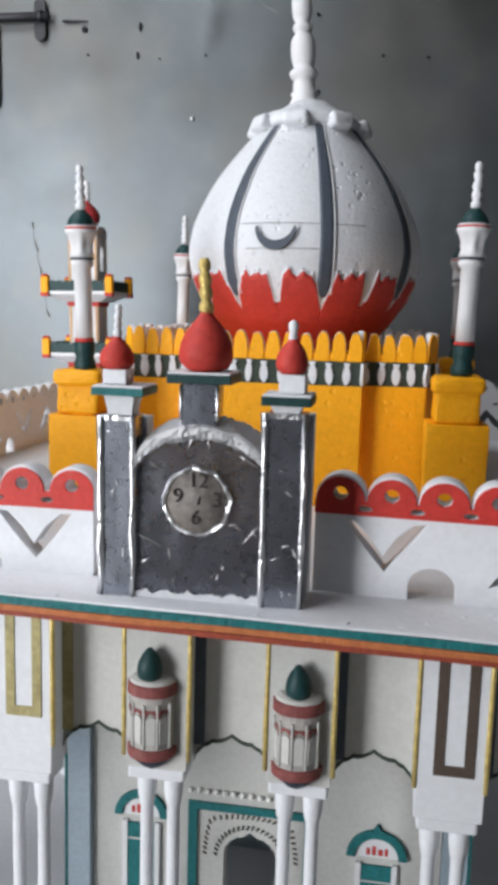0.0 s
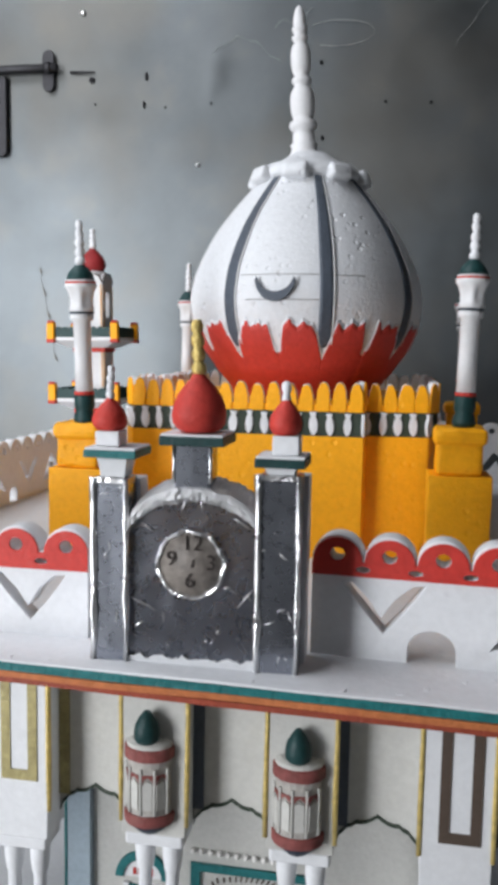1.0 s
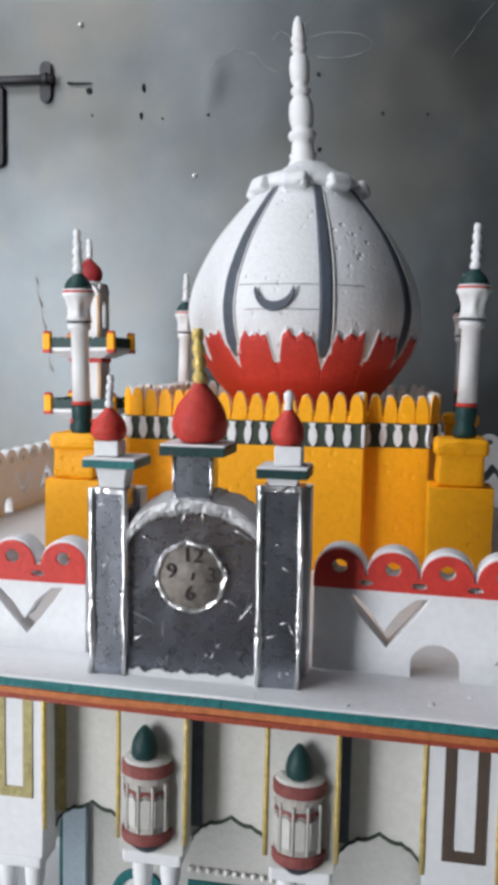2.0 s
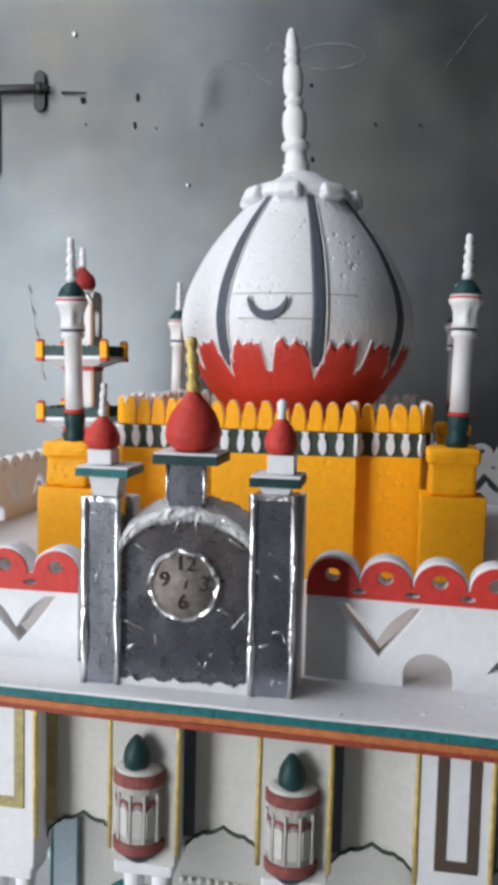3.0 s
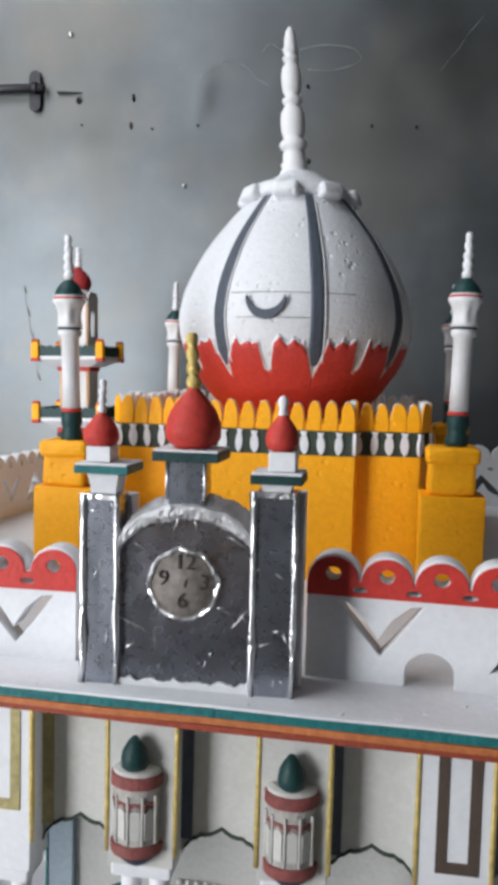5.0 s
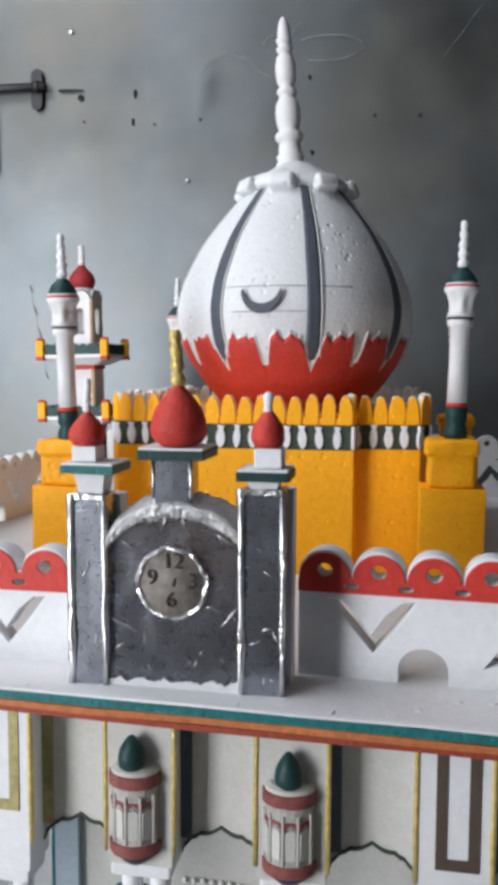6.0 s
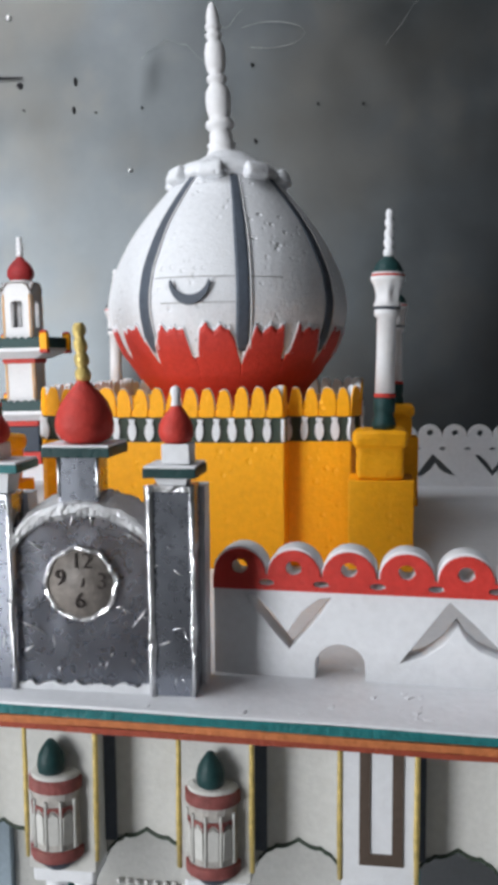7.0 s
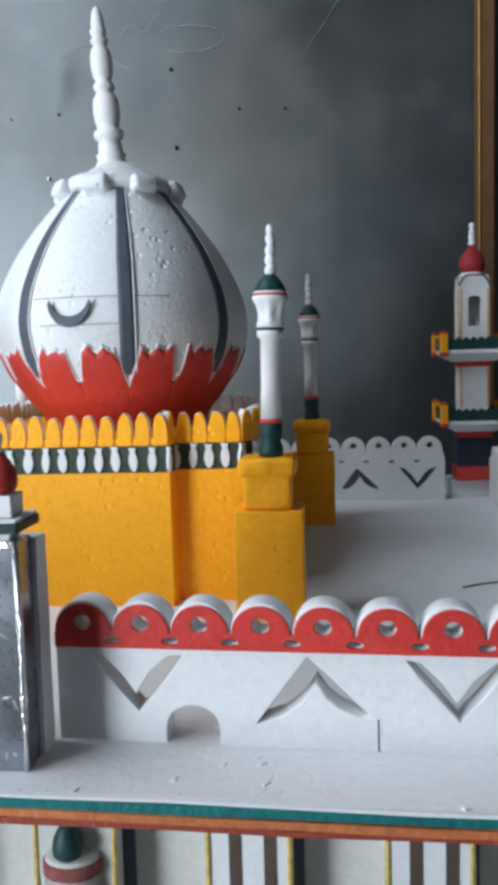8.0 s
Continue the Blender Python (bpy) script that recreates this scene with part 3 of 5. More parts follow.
def arched_panel(x0, x1):
    t = thing("arched_panel", pose(0, PANEL_Y, 0), "cream foam panel with a scalloped dark-lined lower edge", "panel", "arched panels of the lower storey")
    edge = cusped(x0, x1, 0.716, 0.748)
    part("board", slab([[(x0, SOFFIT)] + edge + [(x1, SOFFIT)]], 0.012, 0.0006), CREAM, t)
    lift = [(x, z + 0.0042) for x, z in edge]
    part("edge_line", moved(slab([edge + lift[::-1]], 0.0022), pose(0, -0.0014, 0)), OLIVE, t, "dark green painted line")


PIERS = [(-0.805, "gilt"), (-0.642, "gilt"), (-0.480, "gilt"), (-0.3195, "lantern"), (-0.1570, "lantern"), (0.006, "brown"), (0.169, "brown"), (0.332, "gilt"), (0.470, "gilt")]
for x0, style in PIERS:
    pier(x0, style)
for (a, _), (c, _) in zip(PIERS, PIERS[1:]):
    arched_panel(a + PIER_W + 0.0005, c - 0.0005)
lantern(-0.2875, -0.004)
lantern(-0.1230, -0.0085)

# slim columns of the side arcade
for x, y in ((-0.605, 1.40), (-0.580, 1.42), (-0.70, 1.75), (-0.675, 1.77)):
    t = thing("arcade_column", pose(x, y, BASE_Z), "slim white foam column of the side arcade", "column", "side arcade columns")
    part("plinth", box(-0.013, 0.013, -0.013, 0.013, 0, 0.012, 0.001), FOAM, t)
    part("shaft", lathe([(0.009, 0.0122), (0.0082, 0.03), (0.008, 0.54), (0.011, 0.56), (0.012, SOFFIT - BASE_Z)], 12), FOAM, t)

# inner hall
HALL_Y = 1.07
hall = thing("inner_hall", pose(0, 0, 0), "white inner hall wall with pale blue corner piers", "wall")
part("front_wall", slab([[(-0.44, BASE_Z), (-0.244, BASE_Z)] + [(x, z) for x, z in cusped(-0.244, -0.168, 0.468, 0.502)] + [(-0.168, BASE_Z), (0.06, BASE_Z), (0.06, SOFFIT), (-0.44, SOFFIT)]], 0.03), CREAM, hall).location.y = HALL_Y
for x in (-0.475, 0.061):
    part("corner_pier", box(x, x + 0.034, HALL_Y - 0.012, HALL_Y + 0.03, BASE_Z, SOFFIT, 0.001), BLUEGREY, hall, "pale blue corner pier")
    part("teal_line", box(x - 0.004 if x < 0 else x + 0.0345, x - 0.0005 if x < 0 else x + 0.038, HALL_Y - 0.013, HALL_Y - 0.004, BASE_Z, SOFFIT), TEAL, hall, "teal painted edge line")
part("rear_wall", box(-0.30, -0.10, 1.24, 1.26, BASE_Z, SOFFIT), BLUEGREY, hall, "pale blue inner wall behind the portal")

portal = thing("portal", pose(-0.206, HALL_Y, 0), "white portal with green frame and brown leaf dashes", "doorway")
fr = [(-0.09, BASE_Z), (0.09, BASE_Z), (0.09, 0.545), (-0.09, 0.545)]
inn = [(-0.077, BASE_Z), (0.077, BASE_Z), (0.077, 0.534), (-0.077, 0.534)]
part("green_frame", moved(slab([[fr[0], inn[0], inn[3], inn[2], inn[1], fr[1], fr[2], fr[3]]], 0.005), pose(0, -0.0052, 0)), TEAL, portal, "green painted frame")
for ring, (r, cnt) in enumerate(((0.05, 22), (0.066, 28))):
    for i in range(cnt):
        a = math.pi * (i + 0.5) / cnt
        k = max(abs(math.cos(a)), abs(math.sin(a))) if ring else 1
        x, z = r * math.cos(a) / (k ** 0.6), 0.462 + r * math.sin(a) / (k ** 0.6)
        part("leaf_dash", moved(box(-0.0013, 0.0013, -0.0008, 0.0008, -0.0034, 0.0034), pose(x, -0.001, z, 0, 90 - math.degrees(a) + 25, 0)), BROWN if ring else OLIVE, portal)
for i in range(12):
    t = thing("pearl", pose(-0.293 + i * 0.0125, HALL_Y - 0.0038, 0.563 - 0.0002 * i), "white pearl bead in a row on the wall", "bead", "row of pearls")
    part("bead", lathe([(0, -0.0042), (0.003, -0.003), (0.0042, 0), (0.003, 0.003), (0, 0.0042)], 10), PEARL, t)


def hall_door(x, zs, r):
    t = thing("arched_door", pose(x, HALL_Y, 0), "green door under a green painted arch with red writing", "door", "arched doors of the hall")
    ring = arc(0, zs, r, r, 0, 180, 16) + arc(0, zs, r - 0.012, r - 0.012, 180, 0, 16)
    part("arch_band", moved(slab([ring], 0.006, 0.0008), pose(0, -0.0062, 0)), TEAL, t)
    part("finial", moved(slab([[(-0.006, zs + r - 0.001), (0.006, zs + r - 0.001), (0, zs + r + 0.009)]], 0.006), pose(0, -0.0062, 0)), TEAL, t)
    part("tympanum", moved(slab([arc(0, zs, r - 0.0125, r - 0.0125, 0, 180, 12)], 0.002), pose(0, -0.0022, 0)), WHITE, t)
    for dx, w, h in ((-0.012, 0.005, 0.010), (-0.004, 0.005, 0.013), (0.005, 0.006, 0.009), (0.013, 0.004, 0.011)):
        part("letter_bar", moved(box(dx - w / 2, dx + w / 2, -0.0032, -0.0024, zs + 0.004, zs + 0.004 + h), pose(0, 0, 0)), RED, t, "red bar of unreadable writing")
    part("leaf", box(-r * 0.52, r * 0.52, -0.004, -0.0002, BASE_Z, zs - 0.012), TEAL, t)
    part("rail", box(-r * 0.52, r * 0.52, -0.005, -0.0042, zs - 0.037, zs - 0.0345), CREAM, t)
    for s in (-1, 1):
        part("jamb", box(s * r * 0.52 - 0.0005 if s > 0 else -r * 0.52 - 0.007, r * 0.52 + 0.007 if s > 0 else -r * 0.52 + 0.0005, -0.006, -0.0002, BASE_Z, zs - 0.008), WHITE, t)


hall_door(-0.366, 0.512, 0.040)
hall_door(-0.027, 0.492, 0.042)

# ---------------------------------------------------------------- parapets round the roof terrace
def parapet(name, m, length, arches, cuts, label, foot=0.0, height=0.1225, band=0.0395, thick=0.026, red=None, ovals=True, rad=0.0246, mats=(None, None)):
    """A foam parapet along x: a row of round-headed crests with holes over a wall with cut-outs. arches: the crest centres.
    cuts: (kind, centre) pairs."""
    t = thing(name, m, label, "parapet", "parapets of the roof terrace")
    z1 = height
    zb = z1 - band
    rim = [(0, foot), (length, foot), (length, zb + 0.012)]
    for c in reversed(arches):
        rim += arc(c, z1 - rad, rad, rad, 0, 180, 14)
    rim += [(0, zb + 0.012)]
    rim = [(min(max(x, 0), length), z) for x, z in rim]
    holes = []
    for c in arches:
        if rad - 0.002 <= c <= length - rad + 0.01:
            holes.append(arc(c, z1 - 0.0185, 0.0072, 0.0066, 0, 345, 11))
    if ovals:
        for a, c in zip(arches, arches[1:]):
            holes.append(arc((a + c) / 2, min(zb + 0.0085, z1 - rad * 1.14 - 0.0045), 0.0070, 0.0030, 0, 330, 9))
    wall_holes = []
    for kind, c in cuts:
        if kind == "vee":
            wall_holes.append([(c - 0.039, zb - 0.005), (c - 0.028, zb - 0.0065), (c - 0.012, zb - 0.022), (c, zb - 0.039), (c + 0.013, zb - 0.020), (c + 0.029, zb - 0.0065), (c + 0.041, zb - 0.005), (c + 0.032, zb - 0.018), (c + 0.019, zb - 0.035), (c + 0.002, zb - 0.054), (c - 0.015, zb - 0.034), (c - 0.029, zb - 0.018)])
        if kind == "chevron":
            wall_holes.append([(c - 0.005, zb - 0.004), (c + 0.018, zb - 0.025), (c + 0.034, zb - 0.041), (c + 0.048, zb - 0.054), (c + 0.036, zb - 0.0525), (c + 0.021, zb - 0.046), (c + 0.010, zb - 0.037), (c + 0.002, zb - 0.025), (c - 0.010, zb - 0.042), (c - 0.026, zb - 0.054), (c - 0.047, zb - 0.061), (c - 0.036, zb - 0.046), (c - 0.022, zb - 0.027)])
        if kind == "niche":
            wall_holes.append([(c - 0.0225, foot + 0.0015), (c + 0.0225, foot + 0.0015)] + arc(c, foot + 0.016, 0.0222, 0.0195, 0, 180, 12))
        if kind == "dome":
            wall_holes.append([(c - 0.016, foot + 0.004), (c + 0.016, foot + 0.004)] + arc(c, foot + 0.016, 0.016, 0.018, 0, 180, 10))
    part("board", slab([rim] + holes + wall_holes, thick, 0.0009), FOAM, t)
    if red:
        rr = [(0, zb), (length, zb), (length, zb + 0.012)]
        for c in reversed(arches):
            rr += arc(c, z1 - rad - 0.001, rad - 0.0008, rad - 0.0015, 0, 180, 14)
        rr += [(0, zb + 0.012)]
        rr = [(min(max(x, 0), length), z) for x, z in rr]
        b = slab([rr] + [[(x, z) for x, z in h] for h in holes], 0.0025, 0.0004)
        part("crest_facing", moved(b, pose(0, -0.0022, 0)), red, t, "red painted crest")
    return t


PY = 0.777
parapet("parapet", pose(-0.1095, PY + 0.005, ROOF_Z - 0.003, 0, 0, -3.4), 0.62, [0.0245 + 0.0494 * i for i in range(3)] + [0.1735 + 0.0505 * i for i in range(9)],
        [("vee", 0.0675), ("niche", 0.1157), ("chevron", 0.2155), ("vee", 0.328), ("chevron", 0.45)],
        "white foam parapet with red rounded crests and cut-outs", red=SCARLET)
parapet("parapet", pose(-0.868, PY - 0.004, ROOF_Z - 0.011), 0.535, [0.512 - 0.0535 * i for i in range(9)][::-1], [("vee", 0.470), ("niche", 0.412), ("chevron", 0.32), ("vee", 0.18)],
        "white foam parapet with red rounded crests and cut-outs", red=SCARLET, band=0.043)
seam = thing("joint_strip", pose(0.1565, PY - 0.0115, ROOF_Z, 0, 0, -3.4), "thin grey glued joint in the parapet", "joint")
part("seam", box(-0.0006, 0.0006, 0, 0.003, 0, 0.026), CONCRETE, seam)
# rear and side parapets
parapet("parapet", pose(-0.715, 1.955, ROOF_Z - 0.004), 1.085, [0.017 + 0.0545 * i for i in range(20)], [("chevron", 0.09), ("vee", 0.23), ("chevron", 0.36), ("vee", 0.50), ("chevron", 0.64), ("vee", 0.78), ("chevron", 0.90), ("vee", 1.026)],
        "plain white foam parapet with round crests and cut-outs", rad=0.0265, thick=0.018, height=0.143, band=0.062)
parapet("parapet", pose(-0.745, 0.80, ROOF_Z - 0.004, 0, 0, 90), 1.05, [0.03 + 0.0495 * i for i in range(21)], [("vee", 0.15), ("chevron", 0.29), ("dome", 0.40), ("vee", 0.47), ("chevron", 0.585), ("dome", 0.66), ("vee", 0.725), ("chevron", 0.84), ("dome", 0.94)],
        "plain white foam parapet with round crests and cut-outs", ovals=False, thick=0.018)
parapet("parapet", pose(0.485, 0.80, ROOF_Z - 0.004, 0, 0, 90), 1.17, [0.03 + 0.0495 * i for i in range(23)], [("vee", 0.2), ("chevron", 0.35), ("vee", 0.5), ("chevron", 0.65), ("vee", 0.8)],
        "plain white foam parapet with round crests and cut-outs", ovals=False, thick=0.02)
for x, y in ((0.435, 2.0), (-0.788, 2.0)):
    t = thing("plinth_block", pose(x, y, ROOF_Z - 0.001), "white foam plinth block under the corner tower", "plinth", "tower plinths")
    part("block", rough_box(-0.050, 0.055, -0.024, 0.055, 0, 0.042, 0.02, 0.001, 0.002, x), FOAM, t)

# a bent wire left on the terrace
def rod(points, radius):
    """A round wire through the points."""
    cu = bpy.data.curves.new("rod", "CURVE")
    cu.dimensions, cu.bevel_depth, cu.bevel_resolution = "3D", radius, 2
    sp = cu.splines.new("POLY")
    sp.points.add(len(points) - 1)
    for p, co in zip(sp.points, points):
        p.co = (*co, 1)
    ob = bpy.data.objects.new("rod", cu)
    me = bpy.data.meshes.new_from_object(ob)
    bm = bmesh.new()
    bm.from_mesh(me)
    bpy.data.objects.remove(ob)
    bpy.data.curves.remove(cu)
    bpy.data.meshes.remove(me)
    return bm


wire = thing("loose_wire", pose(0.297, 1.245, ROOF_Z + 0.0012), "thin dark bent wire lying on the roof terrace", "wire")
part("strand", rod([(0.010 * k, 0.028 * math.sin(k * 0.26), 0) for k in range(8)], 0.0013), IRON, wire)

# ---------------------------------------------------------------- clock gate
GY = 0.722
gate = thing("clock_gate", pose(-0.2125, GY, ROOF_Z - 0.001), "foil-covered clock gate with two pillars and red onion tops", "gate")
G = ROOF_Z - 0.001
gz = lambda v: v - G
gx = lambda v: v + 0.2125


def foil_pillar(x0, x1, top, seed):
    b = rough_box(gx(x0), gx(x1), 0.0, 0.03, 0, gz(top), 0.012, 0.0008, 0.0012, seed)
    p = part("pillar", b, FOIL, gate, "foil-wrapped pillar")
    w = wobble(lathe([(0.0036, 0), (0.0026, 0.02), (0.0042, 0.045), (0.0026, 0.07), (0.0040, 0.10), (0.0028, 0.13), (0.0038, gz(top))], 8), 0.0018, 110, seed)
    part("foil_fold", moved(w, pose(gx(x0), 0, 0)), BRIGHT_FOIL, p, "creased foil edge, lighter metal for its highlight")
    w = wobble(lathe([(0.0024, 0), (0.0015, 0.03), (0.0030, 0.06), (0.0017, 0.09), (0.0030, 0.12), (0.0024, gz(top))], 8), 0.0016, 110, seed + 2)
    part("foil_fold", moved(w, pose(gx(x1) - 0.001, 0, 0)), BRIGHT_FOIL, p, "creased foil edge, lighter metal for its highlight")
    part("foil_fold", moved(wobble(rough_box(gx(x0), gx(x1), -0.001, 0.002, gz(top) - 0.005, gz(top), 0.004, 0.0006, 0.0008, seed), 0.0006, 90, seed), pose(0, 0, 0)), BRIGHT_FOIL, p, "creased foil edge, lighter metal for its highlight")
    part("foam_back", rough_box(gx(x0) + 0.002, gx(x1) + 0.004, 0.0305, 0.054, 0, gz(top) - 0.004, 0.02, 0.0008, 0.001, seed + 1), FOAM, gate, "bare white foam back of the pillar")
    return p


foil_pillar(-0.308, -0.276, 1.138, 1.0)
foil_pillar(-0.1525, -0.1155, 1.147, 2.0)

# arched panel between the pillars
XA, XB = gx(-0.2755), gx(-0.153)


def gate_arch(x):
    k = (x - gx(-0.2125)) / 0.0615
    return gz(1.0890) + 0.042 * math.sqrt(max(0.0, 1 - 0.93 * k * k))


bm = bmesh.new()
nx, nz = 26, 30
vs = {}
for i in range(nx + 1):
    x = XA + (XB - XA) * i / nx
    for j in range(nz + 1):
        z = gate_arch(x) * j / nz
        vs[i, j] = bm.verts.new((x, 0.006 + 0.0005 * noise.noise(Vector((x * 45, z * 45, 1))), z))
for i in range(nx):
    for j in range(nz):
        bm.faces.new((vs[i, j], vs[i + 1, j], vs[i + 1, j + 1], vs[i, j + 1]))
bmesh.ops.solidify(bm, geom=bm.faces[:], thickness=0.022)
panel = part("panel", bm, FOIL, gate, "dark foil-covered arched panel")
# crumpled foil rim over the arch
bm = bmesh.new()
rows = []
n = 92
for i in range(n + 1):
    x = XA + (XB - XA) * i / n
    z = gate_arch(x)
    ring = []
    for k, (dy, dz) in enumerate(((0.003, -0.0125), (-0.001, -0.0100), (-0.0022, -0.0072), (-0.003, -0.0043), (-0.003, -0.0015), (-0.0022, 0.0012), (0.004, 0.0042), (0.012, 0.0065), (0.022, 0.0080), (0.034, 0.0085), (0.036, 0.0))):
        j = 0.0016 * noise.noise(Vector((x * 75, k * 1.3, 5))) + 0.0009 * noise.noise(Vector((x * 330, k * 3.1, 9)))
        ring.append(bm.verts.new((x, dy + j, z + dz + 1.3 * j)))
    rows.append(ring)
for a, c in zip(rows, rows[1:]):
    for k in range(10):
        bm.faces.new((a[k], a[k + 1], c[k + 1], c[k]))
bmesh.ops.solidify(bm, geom=bm.faces[:], thickness=0.001)
part("arch_rim", bm, RIM_FOIL, gate, "crumpled bright foil rim of the arch")
# ragged bare foam at the foot
foot = [(XA, 0)] + [(XB, 0)]
rnd = random.Random(8)
top = [(XB - (XB - XA) * i / 40, 0.0078 + 0.002 * i / 40 * -1 + 0.0016 * math.sin(i * 0.9) + rnd.uniform(-0.0012, 0.0018)) for i in range(41)]
part("ragged_foot", moved(slab([foot + top], 0.003), pose(0, 0.0022, 0)), FOAM, gate, "ragged strip of bare foam at the foot")
# folds of foil that stand out, their glints put in as lighter metal
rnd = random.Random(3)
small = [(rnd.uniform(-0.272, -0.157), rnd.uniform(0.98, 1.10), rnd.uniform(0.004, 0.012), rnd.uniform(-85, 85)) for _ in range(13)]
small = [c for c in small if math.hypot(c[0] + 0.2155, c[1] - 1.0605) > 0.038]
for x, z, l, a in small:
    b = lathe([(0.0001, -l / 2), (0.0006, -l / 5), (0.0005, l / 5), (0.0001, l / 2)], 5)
    part("foil_crease", moved(wobble(b, 0.0012, 130, z * 90), pose(gx(x), 0.0058, gz(z), 0, a, 0)), BRIGHT_FOIL, gate, "fine foil crease, lighter metal for a glint")
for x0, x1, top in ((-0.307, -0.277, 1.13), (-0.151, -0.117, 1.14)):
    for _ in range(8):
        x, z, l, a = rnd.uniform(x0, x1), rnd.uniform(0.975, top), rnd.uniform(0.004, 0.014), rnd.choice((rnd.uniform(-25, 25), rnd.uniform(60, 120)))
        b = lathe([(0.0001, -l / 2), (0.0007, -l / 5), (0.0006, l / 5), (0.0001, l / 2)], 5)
        part("foil_crease", moved(wobble(b, 0.0012, 130, z * 90), pose(gx(x), -0.0002, gz(z), 0, a, 0)), BRIGHT_FOIL, gate, "fine foil crease, lighter metal for a glint")
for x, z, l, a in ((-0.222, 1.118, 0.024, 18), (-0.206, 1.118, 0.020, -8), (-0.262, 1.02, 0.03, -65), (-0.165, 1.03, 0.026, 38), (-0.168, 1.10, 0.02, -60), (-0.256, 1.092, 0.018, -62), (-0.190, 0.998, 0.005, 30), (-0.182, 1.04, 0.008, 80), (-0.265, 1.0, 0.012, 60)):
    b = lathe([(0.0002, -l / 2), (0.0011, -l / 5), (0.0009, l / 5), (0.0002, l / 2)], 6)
    part("foil_crease", moved(wobble(b, 0.0012, 110, z * 50), pose(gx(x), 0.0055, gz(z), 0, a, 0)), BRIGHT_FOIL, gate, "raised foil crease, lighter metal for its highlight")

# clock
clock = thing("clock", pose(-0.2155, GY + 0.0075, 1.0605), "round clock with grey glittery dial and bright foil rim", "clock")
part("case", moved(lathe([(0.0, 0), (0.031, 0), (0.031, 0.004), (0, 0.004)], 40), pose(0, 0, 0, 90, 0, 0)), CREAM, clock)
part("dial", moved(lathe([(0.0295, 0.0042), (0.0295, 0.0052), (0, 0.0052)], 40), pose(0, 0, 0, 90, 0, 0)), DIAL, clock, "grey glittery dial")
bm = bmesh.new()
rows = []
for i in range(64):
    a = 2 * math.pi * i / 64
    wob = 0.0012 * noise.noise(Vector((math.cos(a) * 4, math.sin(a) * 4, 2))) + (0.0008 if i % 8 < 4 else 0)
    ring = []
    for k in range(6):
        q = 2 * math.pi * k / 6
        rr = 0.0307 + wob + 0.0021 * math.cos(q)
        ring.append(bm.verts.new((rr * math.cos(a), -0.0055 - 0.0024 * math.sin(q) + wob * 0.4, rr * math.sin(a))))
    rows.append(ring)
for a, c in zip(rows, rows[1:] + rows[:1]):
    for k in range(6):
        bm.faces.new((a[k], c[k], c[(k + 1) % 6], a[(k + 1) % 6]))
bmesh.ops.recalc_face_normals(bm, faces=bm.faces[:])
part("rim", bm, BRIGHT_FOIL, clock, "bright crumpled foil rim")
part("pointer", moved(slab([[(-0.0012, -0.003), (0.0012, -0.003), (0.0008, 0.0045), (-0.0008, 0.0045)]], 0.0008), pose(0.002, -0.0062, 0.0005, 0, 12, 0)), INK, clock, "small dark pointer")
for body, x, z in (("12", 0.0015, 0.0200), ("3", 0.0195, 0.0025), ("6", -0.0005, -0.0152), ("9", -0.0180, 0.0045)):
    part("numeral", moved(writing(body, 0.0200), pose(x, -0.0066, z)), INK, clock)



# tops of the gate
def slab_cap(x0, x1, z0, z1, green, seed, depth=0.05):
    c = part("cap_slab", rough_box(gx(x0), gx(x1), -0.011, depth - 0.011, gz(z0), gz(z1), 0.01, 0.0006, 0.001, seed), green, gate, "green painted cap slab")
    part("cap_top", rough_box(gx(x0) + 0.0008, gx(x1) - 0.0008, -0.0102, depth - 0.012, gz(z1) + 0.0002, gz(z1) + 0.0022, 0.01, 0.0004, 0.0008, seed + 1), FOAM, c, "white foam top")
    return c


def corbel(x0, x1, z0, z1):
    xm, w = (gx(x0) + gx(x1)) / 2, (x1 - x0) / 2
    b = lathe([(1.05, gz(z0)), (1.12, gz(z0) + (z1 - z0) * 0.4), (1.32, gz(z1))], 4, False)
    part("corbel", moved(b, pose(xm, 0.014, 0) @ Matrix.Diagonal((w, 0.0155, 1, 1))), FOAM, gate)


slab_cap(-0.3135, -0.2645, 1.1575, 1.1645, TEAL, 1)
corbel(-0.306, -0.275, 1.1385, 1.157)
part("cap_block", rough_box(gx(-0.3065), gx(-0.284), 0.0, 0.026, gz(1.1669), gz(1.181), 0.01, 0.0006, 0.0012, 3), FOAM, gate)
slab_cap(-0.1555, -0.1105, 1.1545, 1.1625, GREEN, 2)
corbel(-0.150, -0.118, 1.1473, 1.1543)
part("cap_block", rough_box(gx(-0.1415), gx(-0.118), 0.0, 0.026, gz(1.1649), gz(1.182), 0.01, 0.0006, 0.0012, 5), FOAM, gate)
part("neck", rough_box(gx(-0.2315), gx(-0.1975), 0.001, 0.03, gz(1.128), gz(1.1708), 0.01, 0.0006, 0.001, 6), FOIL, gate, "foil-wrapped neck")
for x in (-0.2315, -0.1975):
    part("foil_fold", moved(wobble(lathe([(0.0016, gz(1.137)), (0.0014, gz(1.15)), (0.0017, gz(1.170))], 8), 0.0007, 90, x), pose(gx(x), 0.001, 0)), BRIGHT_FOIL, gate)
slab_cap(-0.2425, -0.1835, 1.1712, 1.1795, GREEN, 4, 0.056)
